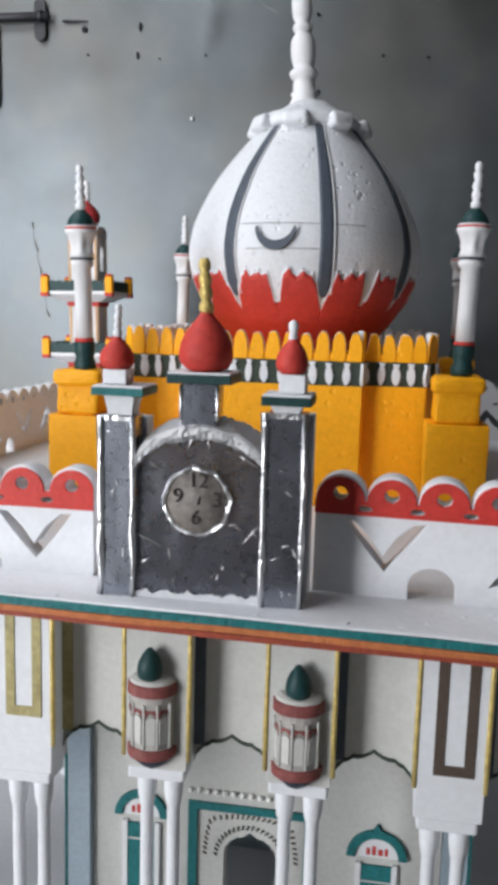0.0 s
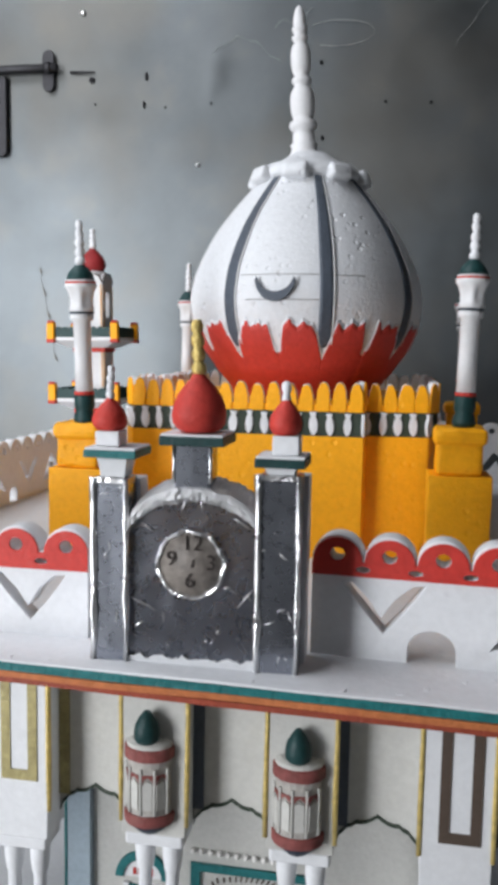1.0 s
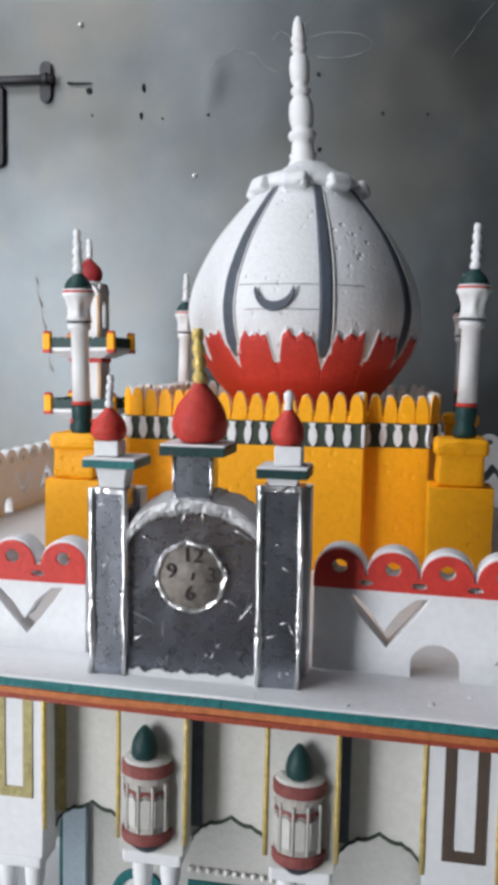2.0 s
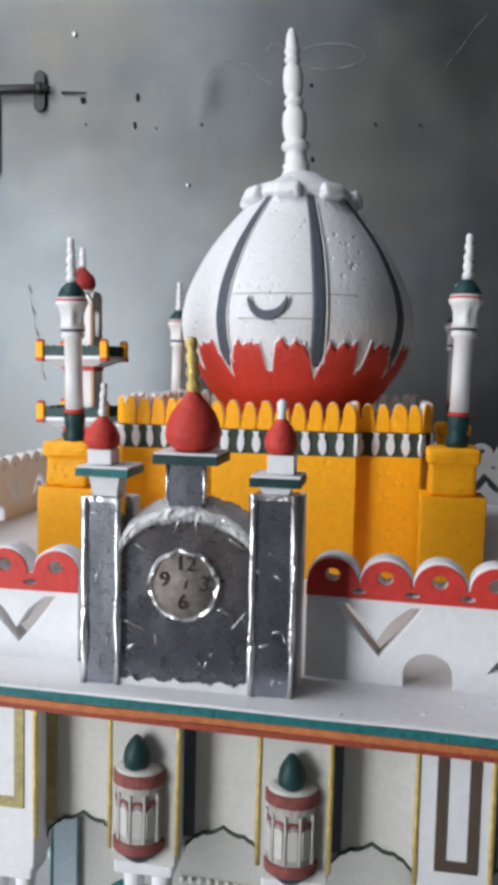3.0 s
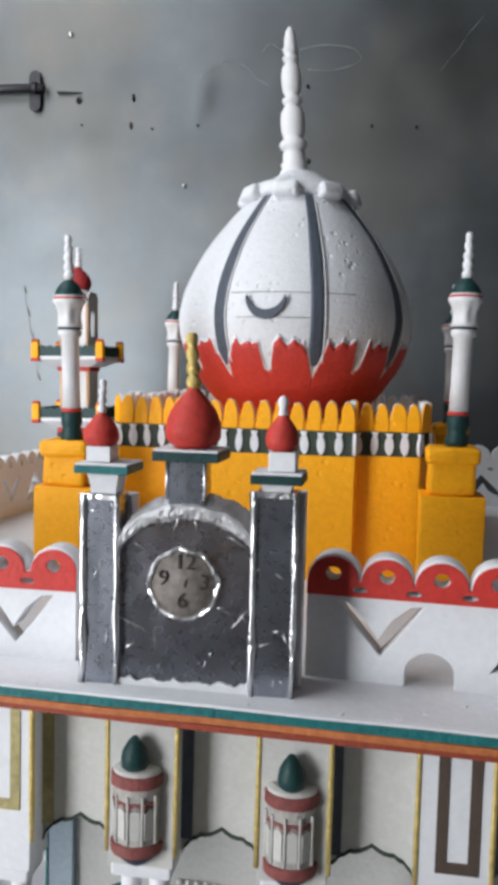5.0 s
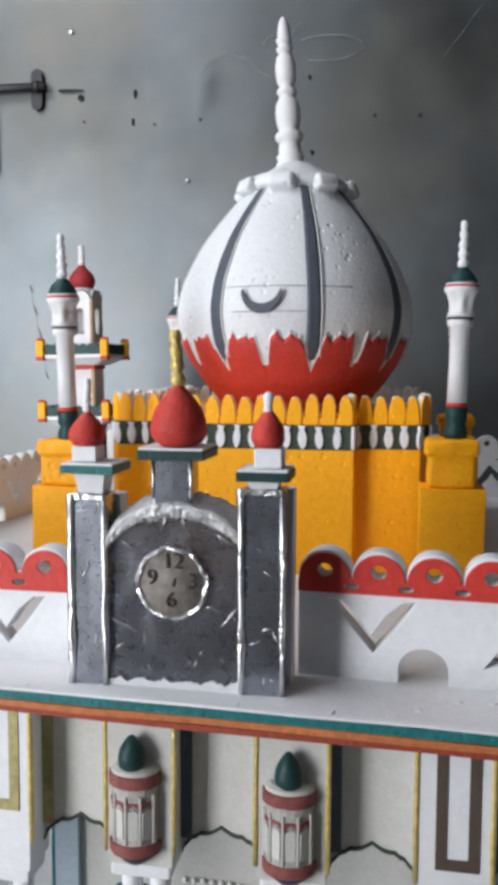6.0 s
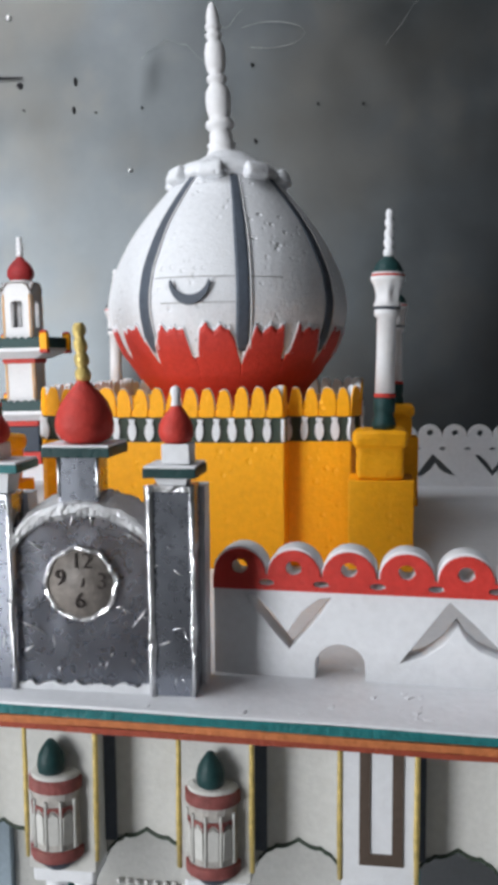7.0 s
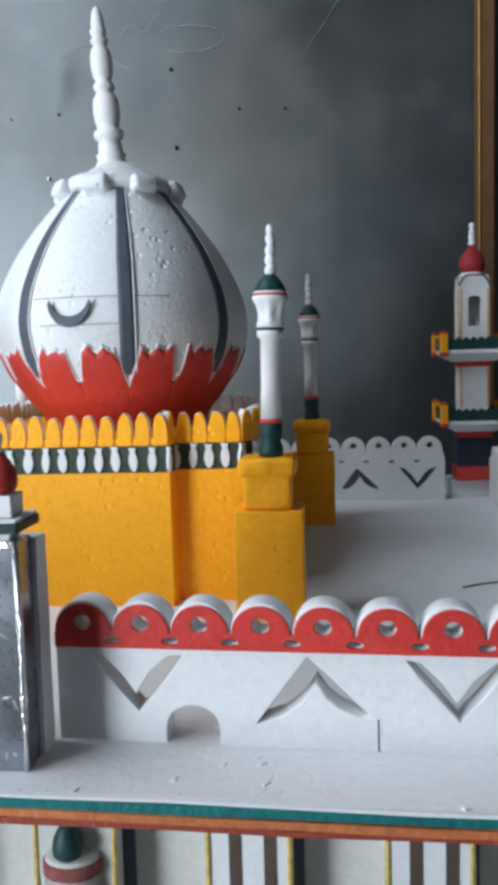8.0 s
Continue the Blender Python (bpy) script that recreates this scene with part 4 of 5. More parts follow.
for x, y, r, z0, z1, seed in ((-0.2965, 0.013, 0.0168, 1.1805, 1.2115, 1), (-0.1315, 0.013, 0.0148, 1.1815, 1.2165, 2), (-0.2115, 0.013, 0.0252, 1.1818, 1.2375, 3)):
    ob = part("onion_top", moved(wobble(lathe(onion(r, gz(z0), gz(z1)), 20), r * 0.05, 55, seed), pose(gx(x), y, 0)), RED, gate, "red painted onion top")
    if seed == 1:
        part("spike", moved(wobble(lathe(beads(0.0042, 0, 0.031, 4, 0.75), 10), 0.0007, 130, 2), pose(gx(x), y, gz(1.2100), 0, 2, 0)), FOAM, ob, "white beaded spike")
    elif seed == 2:
        part("spike", moved(wobble(lathe([(0.004, gz(1.2115)), (0.0042, gz(1.216)), (0.0034, gz(1.219)), (0.0046, gz(1.223)), (0.0046, gz(1.2275)), (0.002, gz(1.2300)), (0, gz(1.2302))], 10), 0.0005, 130, 2), pose(gx(x), y, 0)), FOAM, ob, "white stub")
    else:
        part("spike", moved(wobble(lathe(beads(0.0068, 0, 0.0505, 4, 0.84), 12), 0.0009, 110, 2), pose(gx(x), y, gz(1.2335), 0, -4, 0)), GOLD, ob, "gold ribbon-wrapped spike")

# ---------------------------------------------------------------- yellow shrine hall under the dome
CX, CY = -0.208, 1.445
FRONT = 1.163
shrine = thing("shrine_hall", pose(CX, CY, ROOF_Z - 0.001), "yellow painted foam shrine hall with a crenellated parapet", "building")
H0 = ROOF_Z - 0.001
sz = lambda v: v - H0
d = CY - FRONT
PLAN = [(-0.232, -d + 0.052), (-0.217, -d + 0.030), (-0.131, -d + 0.027), (-0.128, -d), (0.128, -d), (0.131, -d + 0.027), (0.217, -d + 0.030), (0.232, -d + 0.052), (0.232, d - 0.045), (0.217, d - 0.028), (0.128, d), (-0.128, d), (-0.217, d - 0.028), (-0.232, d - 0.045)]


def ring_wall(plan, inset, z0, z1):
    """A closed solid over the plan, pulled in by inset."""
    bm = bmesh.new()
    c = Vector((0, 0))
    lo, hi = [], []
    for x, y in plan:
        k = 1 - inset / max(abs(x), abs(y))
        lo.append(bm.verts.new((x * k, y * k, z0)))
        hi.append(bm.verts.new((x * k, y * k, z1)))
    m = len(plan)
    for i in range(m):
        j = (i + 1) % m
        bm.faces.new((lo[i], lo[j], hi[j], hi[i]))
    bm.faces.new(lo[::-1])
    bm.faces.new(hi)
    es = [e for e in bm.edges if abs(e.verts[0].co.z - e.verts[1].co.z) > 0.01]
    bmesh.ops.bevel(bm, geom=es, offset=0.0012, segments=2, affect="EDGES")
    return bm


part("wall", ring_wall(PLAN, 0.0, 0, sz(1.1395)), YELLOW, shrine)
part("green_band", ring_wall(PLAN, 0.002, sz(1.1396), sz(1.1735)), OLIVE, shrine, "dark green band")
part("terrace", ring_wall(PLAN, 0.014, sz(1.1736), sz(1.178)), FOAM, shrine, "white foam terrace behind the crenels")
# crenels and white drops, one by one
MW = 0.0232
half = [(0.0102, 0.0), (0.0108, 0.010), (0.0105, 0.020), (0.0090, 0.029), (0.0060, 0.0365), (0.002, 0.0395)]
cut = random.Random(21)


def crenel_cut():
    jig = lambda v, a: v + cut.uniform(-a, a)
    right = [(jig(x, 0.0006), jig(z, 0.0007) if z else 0.0) for x, z in half]
    left = [(-jig(x, 0.0006), jig(z, 0.0007) if z else 0.0) for x, z in half]
    return right + left[::-1]


crenels = []
drop_half = [(0.0012, 0.001), (0.0046, 0.006), (0.0062, 0.014), (0.0052, 0.022), (0.0030, 0.0265), (0.0052, 0.0325)]
drop_rim = drop_half + [(-x, z) for x, z in reversed(drop_half)]
first_d = None
rnd = random.Random(5)
for (xa, ya), (xb, yb) in zip(PLAN, PLAN[1:] + PLAN[:1]):
    ln = math.hypot(xb - xa, yb - ya)
    cnt = max(1, round(ln / MW))
    yaw = math.degrees(math.atan2(yb - ya, xb - xa))
    for i in range(cnt):
        f = (i + 0.5) / cnt
        x, y = xa + (xb - xa) * f, ya + (yb - ya) * f
        m = pose(x, y, sz(1.1738), rnd.uniform(-2, 2), rnd.uniform(-1.5, 1.5), yaw) @ pose(0, 0.0005, 0) @ Matrix.Diagonal((ln / cnt / MW * rnd.uniform(0.97, 1.03), 1, rnd.uniform(0.95, 1.04), 1))
        if len(crenels) < 4:
            rim = crenel_cut()
            c = part("crenel", moved(slab([rim], 0.008, 0.0008), pose(0, 0.0022, 0.0008)), FOAM, shrine, "white foam crenel with a yellow face")
            part("face", slab([rim], 0.0035, 0.0008), YELLOW, c, "yellow painted face")
            c.matrix_basis = m
            crenels.append(c)
        else:
            copy_thing(crenels[rnd.randrange(4)], m)
        f = i / cnt
        x, y = xa + (xb - xa) * f, ya + (yb - ya) * f
        m = pose(x, y, sz(1.1398), 0, rnd.uniform(-4, 4), yaw) @ pose(0, -0.0012, 0) @ Matrix.Diagonal((rnd.uniform(0.85, 1.1), 1, rnd.uniform(0.96, 1.03), 1))
        if first_d is None:
            first_d = part("white_drop", slab([drop_rim], 0.0045, 0.0006), FOAM, shrine)
            first_d.matrix_basis = m
        else:
            again(first_d, m)
# connecting rail behind the crenel feet
part("rail", ring_wall(PLAN, 0.0025, sz(1.1742), sz(1.184)), YELLOW, shrine)


# ---------------------------------------------------------------- corner turrets and minarets
def turret(x, y, seed, drop=0.0):
    t = thing("corner_turret", pose(x, y, ROOF_Z - 0.001), "yellow foam corner turret with a cushion top", "turret", "yellow corner turrets")
    part("shaft", rough_box(-0.041, 0.041, -0.035, 0.035, 0, sz(1.099) - drop, 0.02, 0.0008, 0.0016, seed), YELLOW, t)
    part("drum", rough_box(-0.031, 0.029, -0.030, 0.030, sz(1.0991) - drop, sz(1.143) - drop, 0.007, 0.0026, 0.006, seed + 1), YELLOW, t)
    part("cushion", wobble(rough_box(-0.036, 0.034, -0.035, 0.034, sz(1.139) - drop, sz(1.1625) - drop, 0.006, 0.0016, 0.0105, seed + 2), 0.0016, 55, seed), YELLOW, t, "rounded yellow cushion")
    for o in t.children[1:]:
        for f in o.data.polygons:
            f.use_smooth = True
    return t


turret(0.048, 1.135, 1)
turret(-0.470, 1.120, 4, 0.009)
turret(0.090, 1.725, 7)
turret(-0.482, 1.735, 9)


def minaret():
    t = thing("minaret", pose(0, 0, 1.162), "white foam minaret with dark green dome and beaded spike", "minaret", "white minarets")
    z = lambda v: v - 1.162
    part("foot", lathe([(0.014, 0), (0.0155, 0.006), (0.014, 0.014), (0.0118, 0.018), (0.014, 0.024), (0.0142, z(1.2)), (0.0130, z(1.2025))], 16), GREEN, t, "dark green foot")
    part("red_ring", lathe([(0.0136, z(1.2026)), (0.0138, z(1.205)), (0.0132, z(1.2075))], 20), RED, t)
    part("shaft", wobble(lathe([(0.0126, z(1.2076)), (0.0119, z(1.25)), (0.0121, z(1.303)), (0.0158, z(1.3055)), (0.0162, z(1.312)), (0.0145, z(1.3135))], 20), 0.0005, 40, 1), WHITE, t)
    # capital with hollowed faces
    b = lathe([(0.0150, z(1.3165)), (0.0166, z(1.318)), (0.0158, z(1.325)), (0.0166, z(1.335)), (0.0188, z(1.345)), (0.0208, z(1.350)), (0.0206, z(1.354))], 36)
    for v in b.verts:
        a = math.atan2(v.co.y, v.co.x)
        k = max(0.0, 1 - abs(v.co.z - z(1.334)) / 0.014)
        f = 1.05 - 0.36 * k * (0.5 + 0.5 * math.cos(6 * a)) ** 0.6
        v.co.x, v.co.y = v.co.x * f, v.co.y * f
    part("capital", b, WHITE, t)
    part("neck_line", lathe([(0.0152, z(1.3136)), (0.0168, z(1.3145)), (0.0168, z(1.3160)), (0.0152, z(1.3164))], 20), SLATE, t)
    part("red_line", lathe([(0.0205, z(1.3541)), (0.0208, z(1.3550)), (0.0205, z(1.3568))], 20), RED, t)
    part("rim", lathe([(0.0203, z(1.3569)), (0.0205, z(1.3585)), (0.0195, z(1.3592))], 20), WHITE, t)
    part("dome", wobble(lathe([(0.0188, z(1.3593)), (0.0182, z(1.363)), (0.0155, z(1.369)), (0.0115, z(1.374)), (0.0072, z(1.3775)), (0.0065, z(1.3785))], 16), 0.0006, 60, 2), GREEN, t, "dark green painted dome")
    part("spike", wobble(lathe(beads(0.0073, z(1.3782), z(1.438), 5, 0.76), 12), 0.0012, 90, 3), FOAM, t, "white beaded spike")
    return t


first = minaret()
first.matrix_basis = pose(0.051, 1.128, 1.162, -0.5, 1.2, 0)
copy_thing(first, pose(-0.4645, 1.105, 1.1520, 0.5, -3.4, 75))
copy_thing(first, pose(0.089, 1.730, 1.1615, 0, 0.3, 140))
copy_thing(first, pose(-0.481, 1.732, 1.1615, 0, -0.6, 210))

# ---------------------------------------------------------------- the dome
DX, DY, DEEP = -0.1945, 1.427, 1.12
dome = thing("dome", pose(DX, DY, 1.1755) @ Matrix.Diagonal((0.985, DEEP, 1.035, 1)), "white foam dome with slate stripes and a red petal base", "dome")
PROFILE = [(0.122, 1.1775), (0.126, 1.200), (0.1335, 1.210), (0.1475, 1.225), (0.1600, 1.243), (0.1745, 1.262), (0.1855, 1.285), (0.1930, 1.310), (0.1955, 1.335), (0.1930, 1.352), (0.1875, 1.375), (0.1730, 1.407), (0.1540, 1.440), (0.1340, 1.467), (0.1075, 1.498), (0.0800, 1.5265), (0.055, 1.545)]


def dome_r(z):
    """The dome's radius at a height, by a smooth curve through the profile."""
    n = len(PROFILE)
    for i in range(n - 1):
        (ra, za), (rb, zb) = PROFILE[i], PROFILE[i + 1]
        if z <= zb or i == n - 2:
            f = min(1.0, max(0.0, (z - za) / (zb - za)))
            ma = (rb - PROFILE[max(0, i - 1)][0]) / (zb - PROFILE[max(0, i - 1)][1]) * (zb - za)
            mb = (PROFILE[min(n - 1, i + 2)][0] - ra) / (PROFILE[min(n - 1, i + 2)][1] - za) * (zb - za)
            return (2 * f ** 3 - 3 * f * f + 1) * ra + (f ** 3 - 2 * f * f + f) * ma + (3 * f * f - 2 * f ** 3) * rb + (f ** 3 - f * f) * mb


def shell(a0, a1, z0, z1, lift, na, nz, low=None, high=None, thick=0.003):
    """A patch of the dome between two angles (degrees from the front) and two heights, raised by lift."""
    bm = bmesh.new()
    g = {}
    for i in range(na + 1):
        u = i / na
        lo = low(u) if low else z0
        hi = high(u) if high else z1
        for j in range(nz + 1):
            z = lo + (hi - lo) * j / nz
            a = radians((a0(z) if callable(a0) else a0) * (1 - u) + (a1(z) if callable(a1) else a1) * u)
            for k in (0, 1):
                r = dome_r(z) + lift - k * thick
                g[i, j, k] = bm.verts.new((r * math.sin(a), -r * math.cos(a), z - 1.1775))
    for i in range(na):
        for j in range(nz):
            bm.faces.new((g[i, j, 0], g[i + 1, j, 0], g[i + 1, j + 1, 0], g[i, j + 1, 0])).smooth = True
            bm.faces.new((g[i, j, 1], g[i, j + 1, 1], g[i + 1, j + 1, 1], g[i + 1, j, 1]))
        bm.faces.new((g[i, 0, 1], g[i + 1, 0, 1], g[i + 1, 0, 0], g[i, 0, 0]))
        bm.faces.new((g[i, nz, 0], g[i + 1, nz, 0], g[i + 1, nz, 1], g[i, nz, 1]))
    for j in range(nz):
        bm.faces.new((g[0, j, 1], g[0, j, 0], g[0, j + 1, 0], g[0, j + 1, 1]))
        bm.faces.new((g[na, j, 0], g[na, j, 1], g[na, j + 1, 1], g[na, j + 1, 0]))
    return bm


STRIPE0, GORES = 16.0, 8
STEP = 360 / GORES
gore = None
for k in range(GORES):
    m = pose(0, 0, 0, 0, 0, STRIPE0 + STEP * k)
    if gore is None:
        gore = part("gore", shell(0.12, STEP - 0.12, 1.178, 1.544, 0, 14, 40, thick=0.012), DOME_FOAM, dome, "white foam gore")
        gore.matrix_basis = m
    else:
        again(gore, m)["label"] = "white foam gore"
part("core", lathe([(0.10, 0.0), (0.105, 0.03), (0.165, 0.12), (0.172, 0.17), (0.14, 0.27), (0.05, 0.366)], 32), FOAM, dome)
stripe = line = None


def stripe_half(z):
    return math.degrees((0.0062 + 0.0040 * min(1.0, max(0.0, (1.53 - z) / 0.12))) / dome_r(z))


for k in range(GORES):
    m = pose(0, 0, 0, 0, 0, STRIPE0 + STEP * k)
    if stripe is None:
        stripe = part("stripe", shell(lambda z: -stripe_half(z), stripe_half, 1.262, 1.523, 0.0014, 4, 38, low=lambda u: 1.261 + 0.014 * abs(u - 0.55), thick=0.002), SLATE, dome, "slate painted stripe")
        line = part("stripe_edge", shell(lambda z: stripe_half(z) * 1.02, lambda z: stripe_half(z) * 1.22, 1.266, 1.523, 0.0022, 1, 38, thick=0.003), WHITE, dome, "raised white edge of the stripe")
        stripe.matrix_basis = line.matrix_basis = m
    else:
        again(stripe, m)["label"] = "slate painted stripe"
        again(line, m)["label"] = "raised white edge of the stripe"

rnd = random.Random(12)


def petal_shape(seed, flip):
    """Ragged top of a petal: a sharp notch beside the stripe, a blunt one on its other side."""
    teeth = [rnd.uniform(-0.003, 0.003) for _ in range(13)]
    deep, blunt = rnd.uniform(1.241, 1.246), rnd.uniform(1.251, 1.258)

    def top(u):
        s = 1 - abs(2 * u - 1)
        d = 0.065 * (1 - u if flip else u)
        zz = deep + (1.291 - deep) * min(1.0, d / 0.0165)
        zz = min(zz, blunt + (1.291 - blunt) * min(1.0, max(0.0, (0.065 - d - 0.0045) / 0.006)))
        saw = abs(((u * 3.7 + seed * 0.31) % 1.0) - 0.5) * 2
        return zz + (0.0085 * saw ** 1.5 + teeth[int(u * 12)]) * min(1, s * 3.5)
    return top


shapes = []
for k in range(2 * GORES):
    m = pose(0, 0, 0, 0, 0, STRIPE0 + STEP / 2 * k)
    if k < 6:
        tip = petal_shape(k, k % 2 == 1)
        p = part("petal", shell(0.0, STEP / 2, 1.2, 1.29, 0.0021, 44, 10, high=tip, thick=0.003), RED, dome, "red painted petal with a ragged tip")
        f = part("fringe", shell(0.0, STEP / 2, 1.236, 1.29, 0.0017, 44, 8, high=lambda u: tip(min(1, max(0, 0.5 + (u - 0.5) * 0.96))) + 0.0036 + 0.0016 * math.sin(u * 60) + 0.0010 * math.sin(u * 137 + 1), thick=0.003), FOAM, p, "ragged white edge of bare foam")
        p.matrix_basis = m
        shapes.append(p)
    else:
        q = copy_thing(shapes[(k % 2 + 2 * ((k // 2 * 2 + k // 6) % 3))], m)
rimless = [(dome_r(z) + 0.0022, z - 1.1775) for z in (1.18 + 0.006 * q for q in range(10))]
part("red_base", lathe([(0.105, 0.002)] + rimless + [(dome_r(1.2385) + 0.0005, 1.2385 - 1.1775)], 72), RED, dome, "red painted base of the dome")
# crescent on the front gore
cres = arc(0, 0, 0.0312, 0.0335, 186, 354, 16) + arc(0, 0.006, 0.0285, 0.0260, 350, 190, 16)
b = slab([cres], 0.004, 0.0006)
part("crescent", moved(b, pose(0, 0, 0, 0, 0, -6.4) @ pose(0, -dome_r(1.342) - 0.0024, 1.3590 - 1.1775, -6, 0, 0)), SLATE, dome, "slate painted crescent")
for z, a0, a1 in ((1.3635, -24, 34), (1.3285, -20, 15)):
    part("foam_seam", shell(a0, a1, z - 0.0005, z + 0.0005, 0.0004, 20, 1, thick=0.001), CONCRETE, dome, "fine glue seam")

# scalloped collar and spire
part("collar", lathe([(0.062, 1.530 - 1.1775), (0.087, 1.520 - 1.1775), (0.092, 1.532 - 1.1775), (0.078, 1.546 - 1.1775), (0.055, 1.553 - 1.1775), (0.046, 1.560 - 1.1775), (0.034, 1.567 - 1.1775), (0.030, 1.570 - 1.1775)], 40), DOME_FOAM, dome, "white foam collar")
lobe = None
for k in range(GORES):
    a = STRIPE0 + STEP * (k + 0.5)
    m = pose(0, 0, 0, 0, 0, a) @ pose(0, -0.087, 1.5275 - 1.1775, -20, 0, 0)
    if lobe is None:
        b = rough_box(-0.0205, 0.0205, -0.015, 0.022, -0.0135, 0.0095, 0.006, 0.0010, 0.0075, 2)
        lobe = part("collar_lobe", b, DOME_FOAM, dome, "rounded white collar lobe")
        for f in lobe.data.polygons:
            f.use_smooth = True
        lobe.matrix_basis = m
    else:
        again(lobe, m)["label"] = "rounded white collar lobe"
S = 1.563
spire = [(0.0285, 0.0000), (0.0268, 0.0060), (0.0208, 0.0180), (0.0236, 0.0230), (0.0194, 0.0270), (0.0185, 0.0400), (0.0166, 0.0450), (0.0220, 0.0490), (0.0237, 0.0540), (0.0221, 0.0590), (0.0161, 0.0630), (0.0177, 0.0680), (0.0204, 0.0800), (0.0208, 0.0920), (0.0194, 0.1050), (0.0141, 0.1135), (0.0119, 0.1170), (0.0157, 0.1205), (0.0166, 0.1245), (0.0150, 0.1285), (0.0106, 0.1310), (0.0155, 0.1400), (0.0170, 0.1520), (0.0168, 0.1660), (0.0144, 0.1770), (0.0094, 0.1840), (0.0128, 0.1880), (0.0139, 0.1920), (0.0095, 0.1960), (0.0116, 0.2000), (0.0135, 0.2050), (0.0103, 0.2100), (0.0104, 0.2140), (0.0100, 0.2220), (0.0072, 0.2330), (0.0036, 0.2400), (0.0000, 0.2420)]
part("spire", moved(wobble(lathe(spire, 22), 0.0006, 60, 4), pose(-0.0090, 0, S - 1.1775, 0, -3.9, 0) @ Matrix.Diagonal((1, 1 / DEEP, 0.985, 1))), WHITE, dome, "white turned spire")


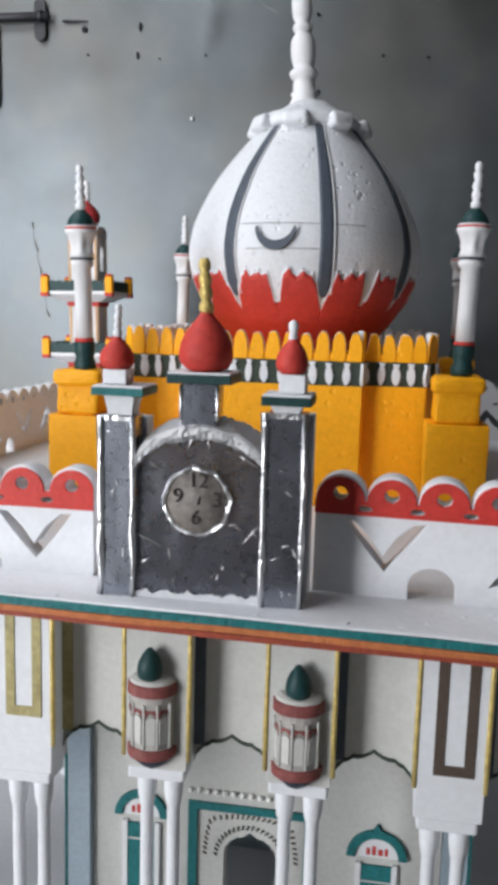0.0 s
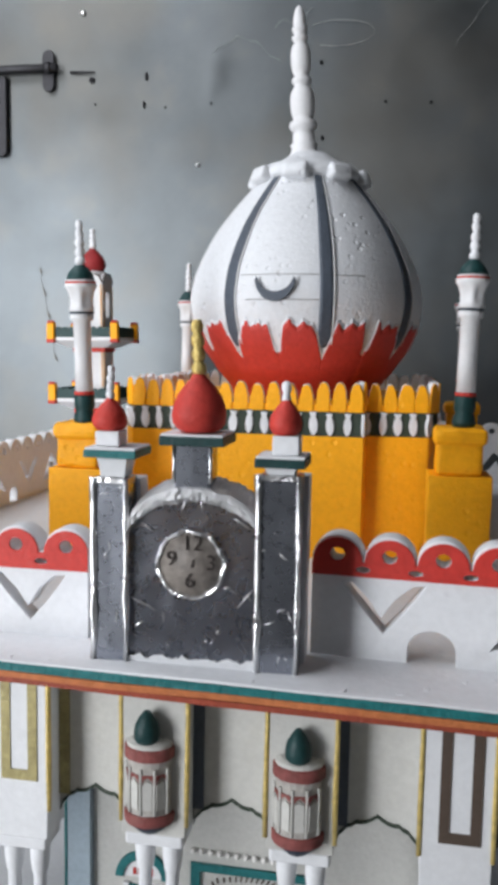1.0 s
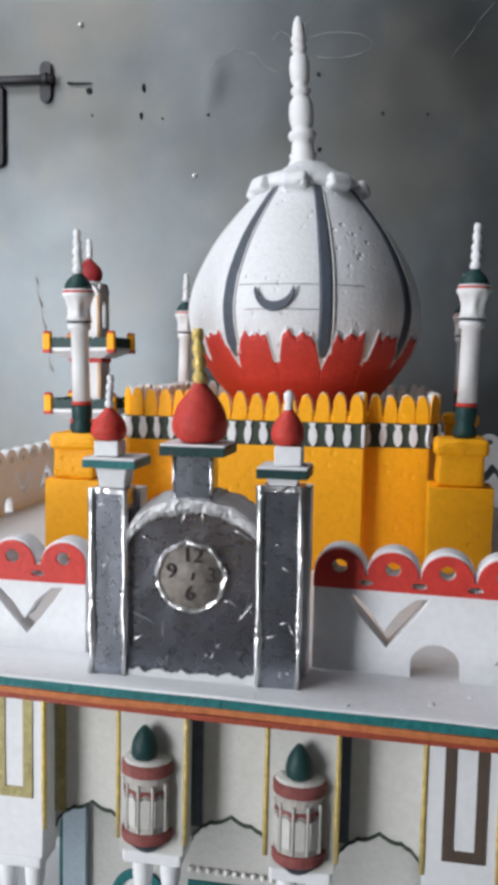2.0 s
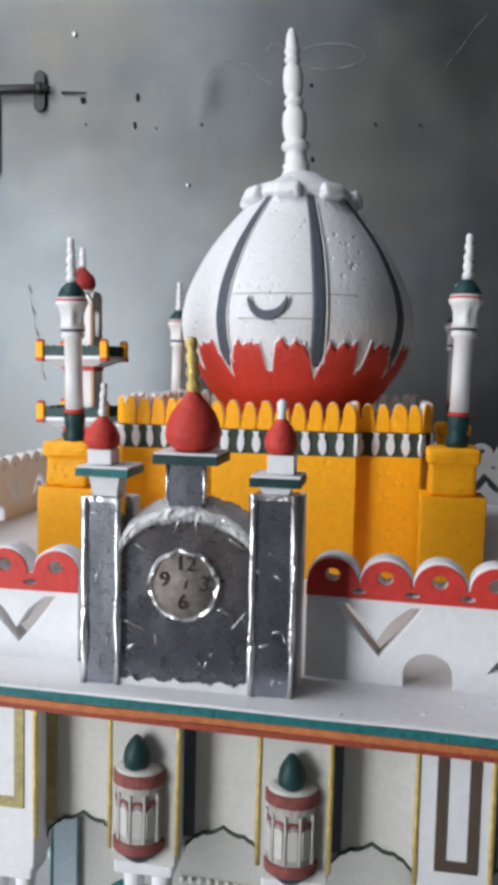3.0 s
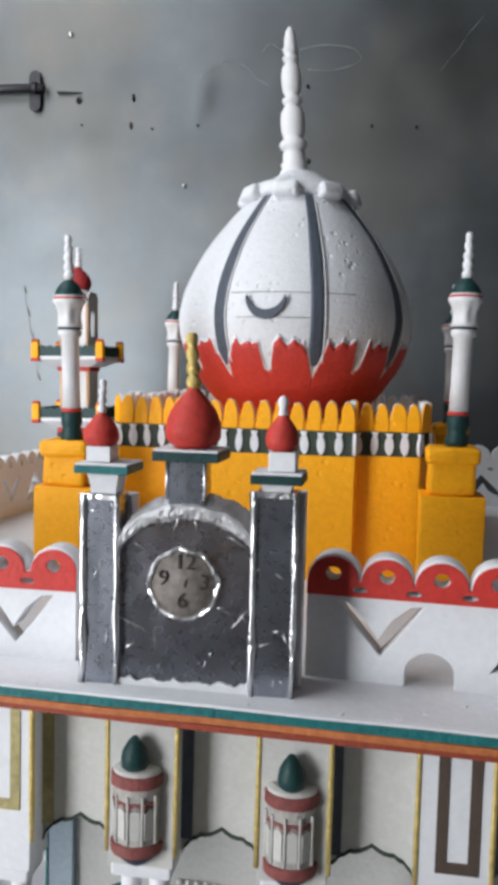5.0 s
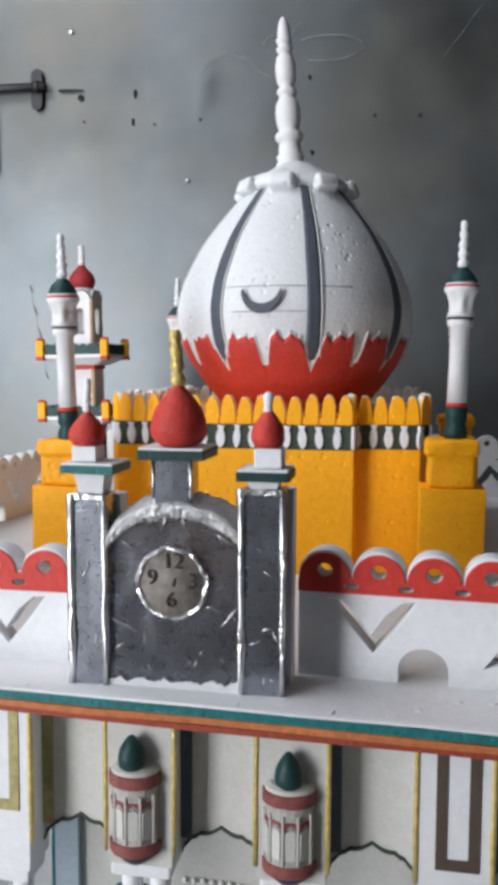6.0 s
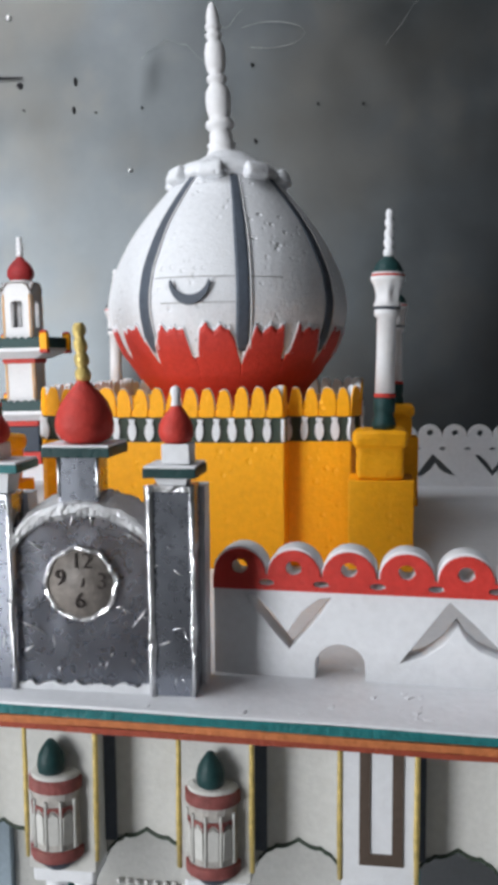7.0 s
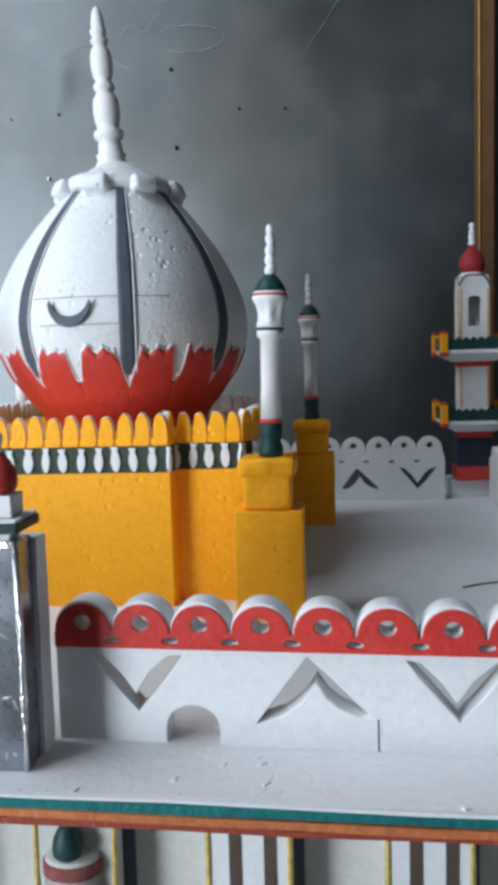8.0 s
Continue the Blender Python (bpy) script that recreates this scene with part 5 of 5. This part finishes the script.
# ---------------------------------------------------------------- corner towers at the back
def watch_tower():
    t = thing("corner_tower", pose(0, 0, 1.005), "white balconied corner tower with a red onion top", "tower", "balconied corner towers")
    z = lambda v: v - 1.005
    part("base_band", rough_box(-0.040, 0.040, -0.040, 0.030, 0, 0.030, 0.02, 0.0006, 0.002, 1), RED, t, "dark red base")
    part("base", box(-0.037, 0.037, -0.037, 0.027, 0.0302, z(1.098), 0.002), NAVY, t, "dark blue painted base")
    part("red_band", box(-0.036, 0.036, -0.036, 0.036, z(1.0982), z(1.112), 0.002), RED, t)

    def balcony(z0):
        bm = lathe([(0.06, z0), (0.098, z0 + 0.016), (0.100, z0 + 0.018), (0.100, z0 + 0.025)], 4, False)
        part("balcony_floor", bm, FOAM, t)
        for s in range(4):
            m = pose(0, 0, 0, 0, 0, 90 * s) @ pose(0, -0.0708, z0 + 0.0252)
            rim = [(-0.0615, 0), (0.0615, 0)]
            for i in range(8):
                c = 0.0615 - 0.0154 * (i + 0.5)
                rim += arc(c, 0.018, 0.0076, 0.008, 10, 170, 6)
            part("railing", moved(slab([rim], 0.004), m), GREEN, t, "scalloped dark green railing")
            c, sn = math.cos(radians(45 + 90 * s)), math.sin(radians(45 + 90 * s))
            x, y = 0.0985 * c, 0.0985 * sn
            part("corner_post", moved(rough_box(-0.008, 0.008, -0.008, 0.008, z0 + 0.019, z0 + 0.060, 0.01, 0.0006, 0.003, s), pose(x, y, 0)), YELLOW, t, "yellow corner post")
            part("post_foot", moved(box(-0.0085, 0.0085, -0.0085, 0.0085, z0 + 0.012, z0 + 0.021, 0.002), pose(x, y, 0)), RED, t, "red post foot")
            part("post_cap", moved(lathe([(0.009, z0 + 0.060), (0.0085, z0 + 0.0635), (0.004, z0 + 0.066), (0, z0 + 0.066)], 10), pose(x, y, 0)), RED, t, "red post cap")
    balcony(z(1.1122))
    part("lower_room", rough_box(-0.031, 0.031, -0.031, 0.031, z(1.1374), z(1.2515), 0.02, 0.0006, 0.001, 2), WHITE, t)
    part("red_ring", box(-0.035, 0.035, -0.035, 0.035, z(1.2517), z(1.2625), 0.001), RED, t, "red ring under the balcony")
    balcony(z(1.2626))
    # upper room with a window on each face
    z0, z1 = z(1.2878), z(1.447)
    rim = [(-0.032, z0), (0.032, z0), (0.032, z1 - 0.022), (0.026, z1 - 0.008), (0.016, z1), (-0.016, z1), (-0.026, z1 - 0.008), (-0.032, z1 - 0.022)]
    win = [(-0.0125, z0 + 0.050), (0.0125, z0 + 0.050), (0.013, z0 + 0.105)] + arc(0, z0 + 0.108, 0.0125, 0.006, 0, 180, 8) + [(-0.013, z0 + 0.105)]
    for s in range(4):
        part("upper_wall", moved(slab([rim, win], 0.006, 0.0006), pose(0, 0, 0, 0, 0, 90 * s) @ pose(0, -0.032, 0)), WHITE, t)
        part("arch_line", moved(slab([[(0.032, z1 - 0.022), (0.026, z1 - 0.008), (0.016, z1), (-0.016, z1), (-0.026, z1 - 0.008), (-0.032, z1 - 0.022), (-0.0295, z1 - 0.024), (-0.024, z1 - 0.011), (-0.015, z1 - 0.003), (0.015, z1 - 0.003), (0.024, z1 - 0.011), (0.0295, z1 - 0.024)]], 0.002), pose(0, 0, 0, 0, 0, 90 * s) @ pose(0, -0.0337, 0)), BROWN, t, "dark red arch line")
        m = pose(0, 0, 0, 0, 0, 90 * s)
        for sx in (-0.028, 0.028):
            part("edge_line", moved(box(sx - 0.0014, sx + 0.0014, -0.0332, -0.0321, z0 + 0.02, z1 - 0.03), m), MUSTARD, t, "orange painted edge line")
            part("edge_line", moved(box(sx - 0.0014, sx + 0.0014, -0.0325, -0.0312, z(1.165), z(1.2515)), m), MUSTARD, t, "orange painted edge line")
    part("inner_post", lathe([(0.006, z0), (0.005, z0 + 0.08), (0.006, z1 - 0.01)], 10), WHITE, t)
    part("roof", lathe([(0.030, z1 - 0.010), (0.028, z1 + 0.001), (0.024, z1 + 0.005), (0.016, z1 + 0.007)], 12), WHITE, t)
    part("onion_top", wobble(lathe(onion(0.0280, z1 + 0.0030, z1 + 0.066), 18), 0.0012, 50, 3), CRIMSON, t, "red painted onion top")
    part("spike", wobble(lathe(beads(0.0078, z1 + 0.063, z1 + 0.112, 4, 0.8), 12), 0.0007, 110, 3), FOAM, t, "white beaded spike")
    return t


tower = watch_tower()
tower.matrix_basis = pose(0.435, 2.0, 1.0055)
copy_thing(tower, pose(-0.783, 2.0, 1.0055, 0, -1.0, 0) @ Matrix.Diagonal((1.15, 1.08, 0.98, 1)))
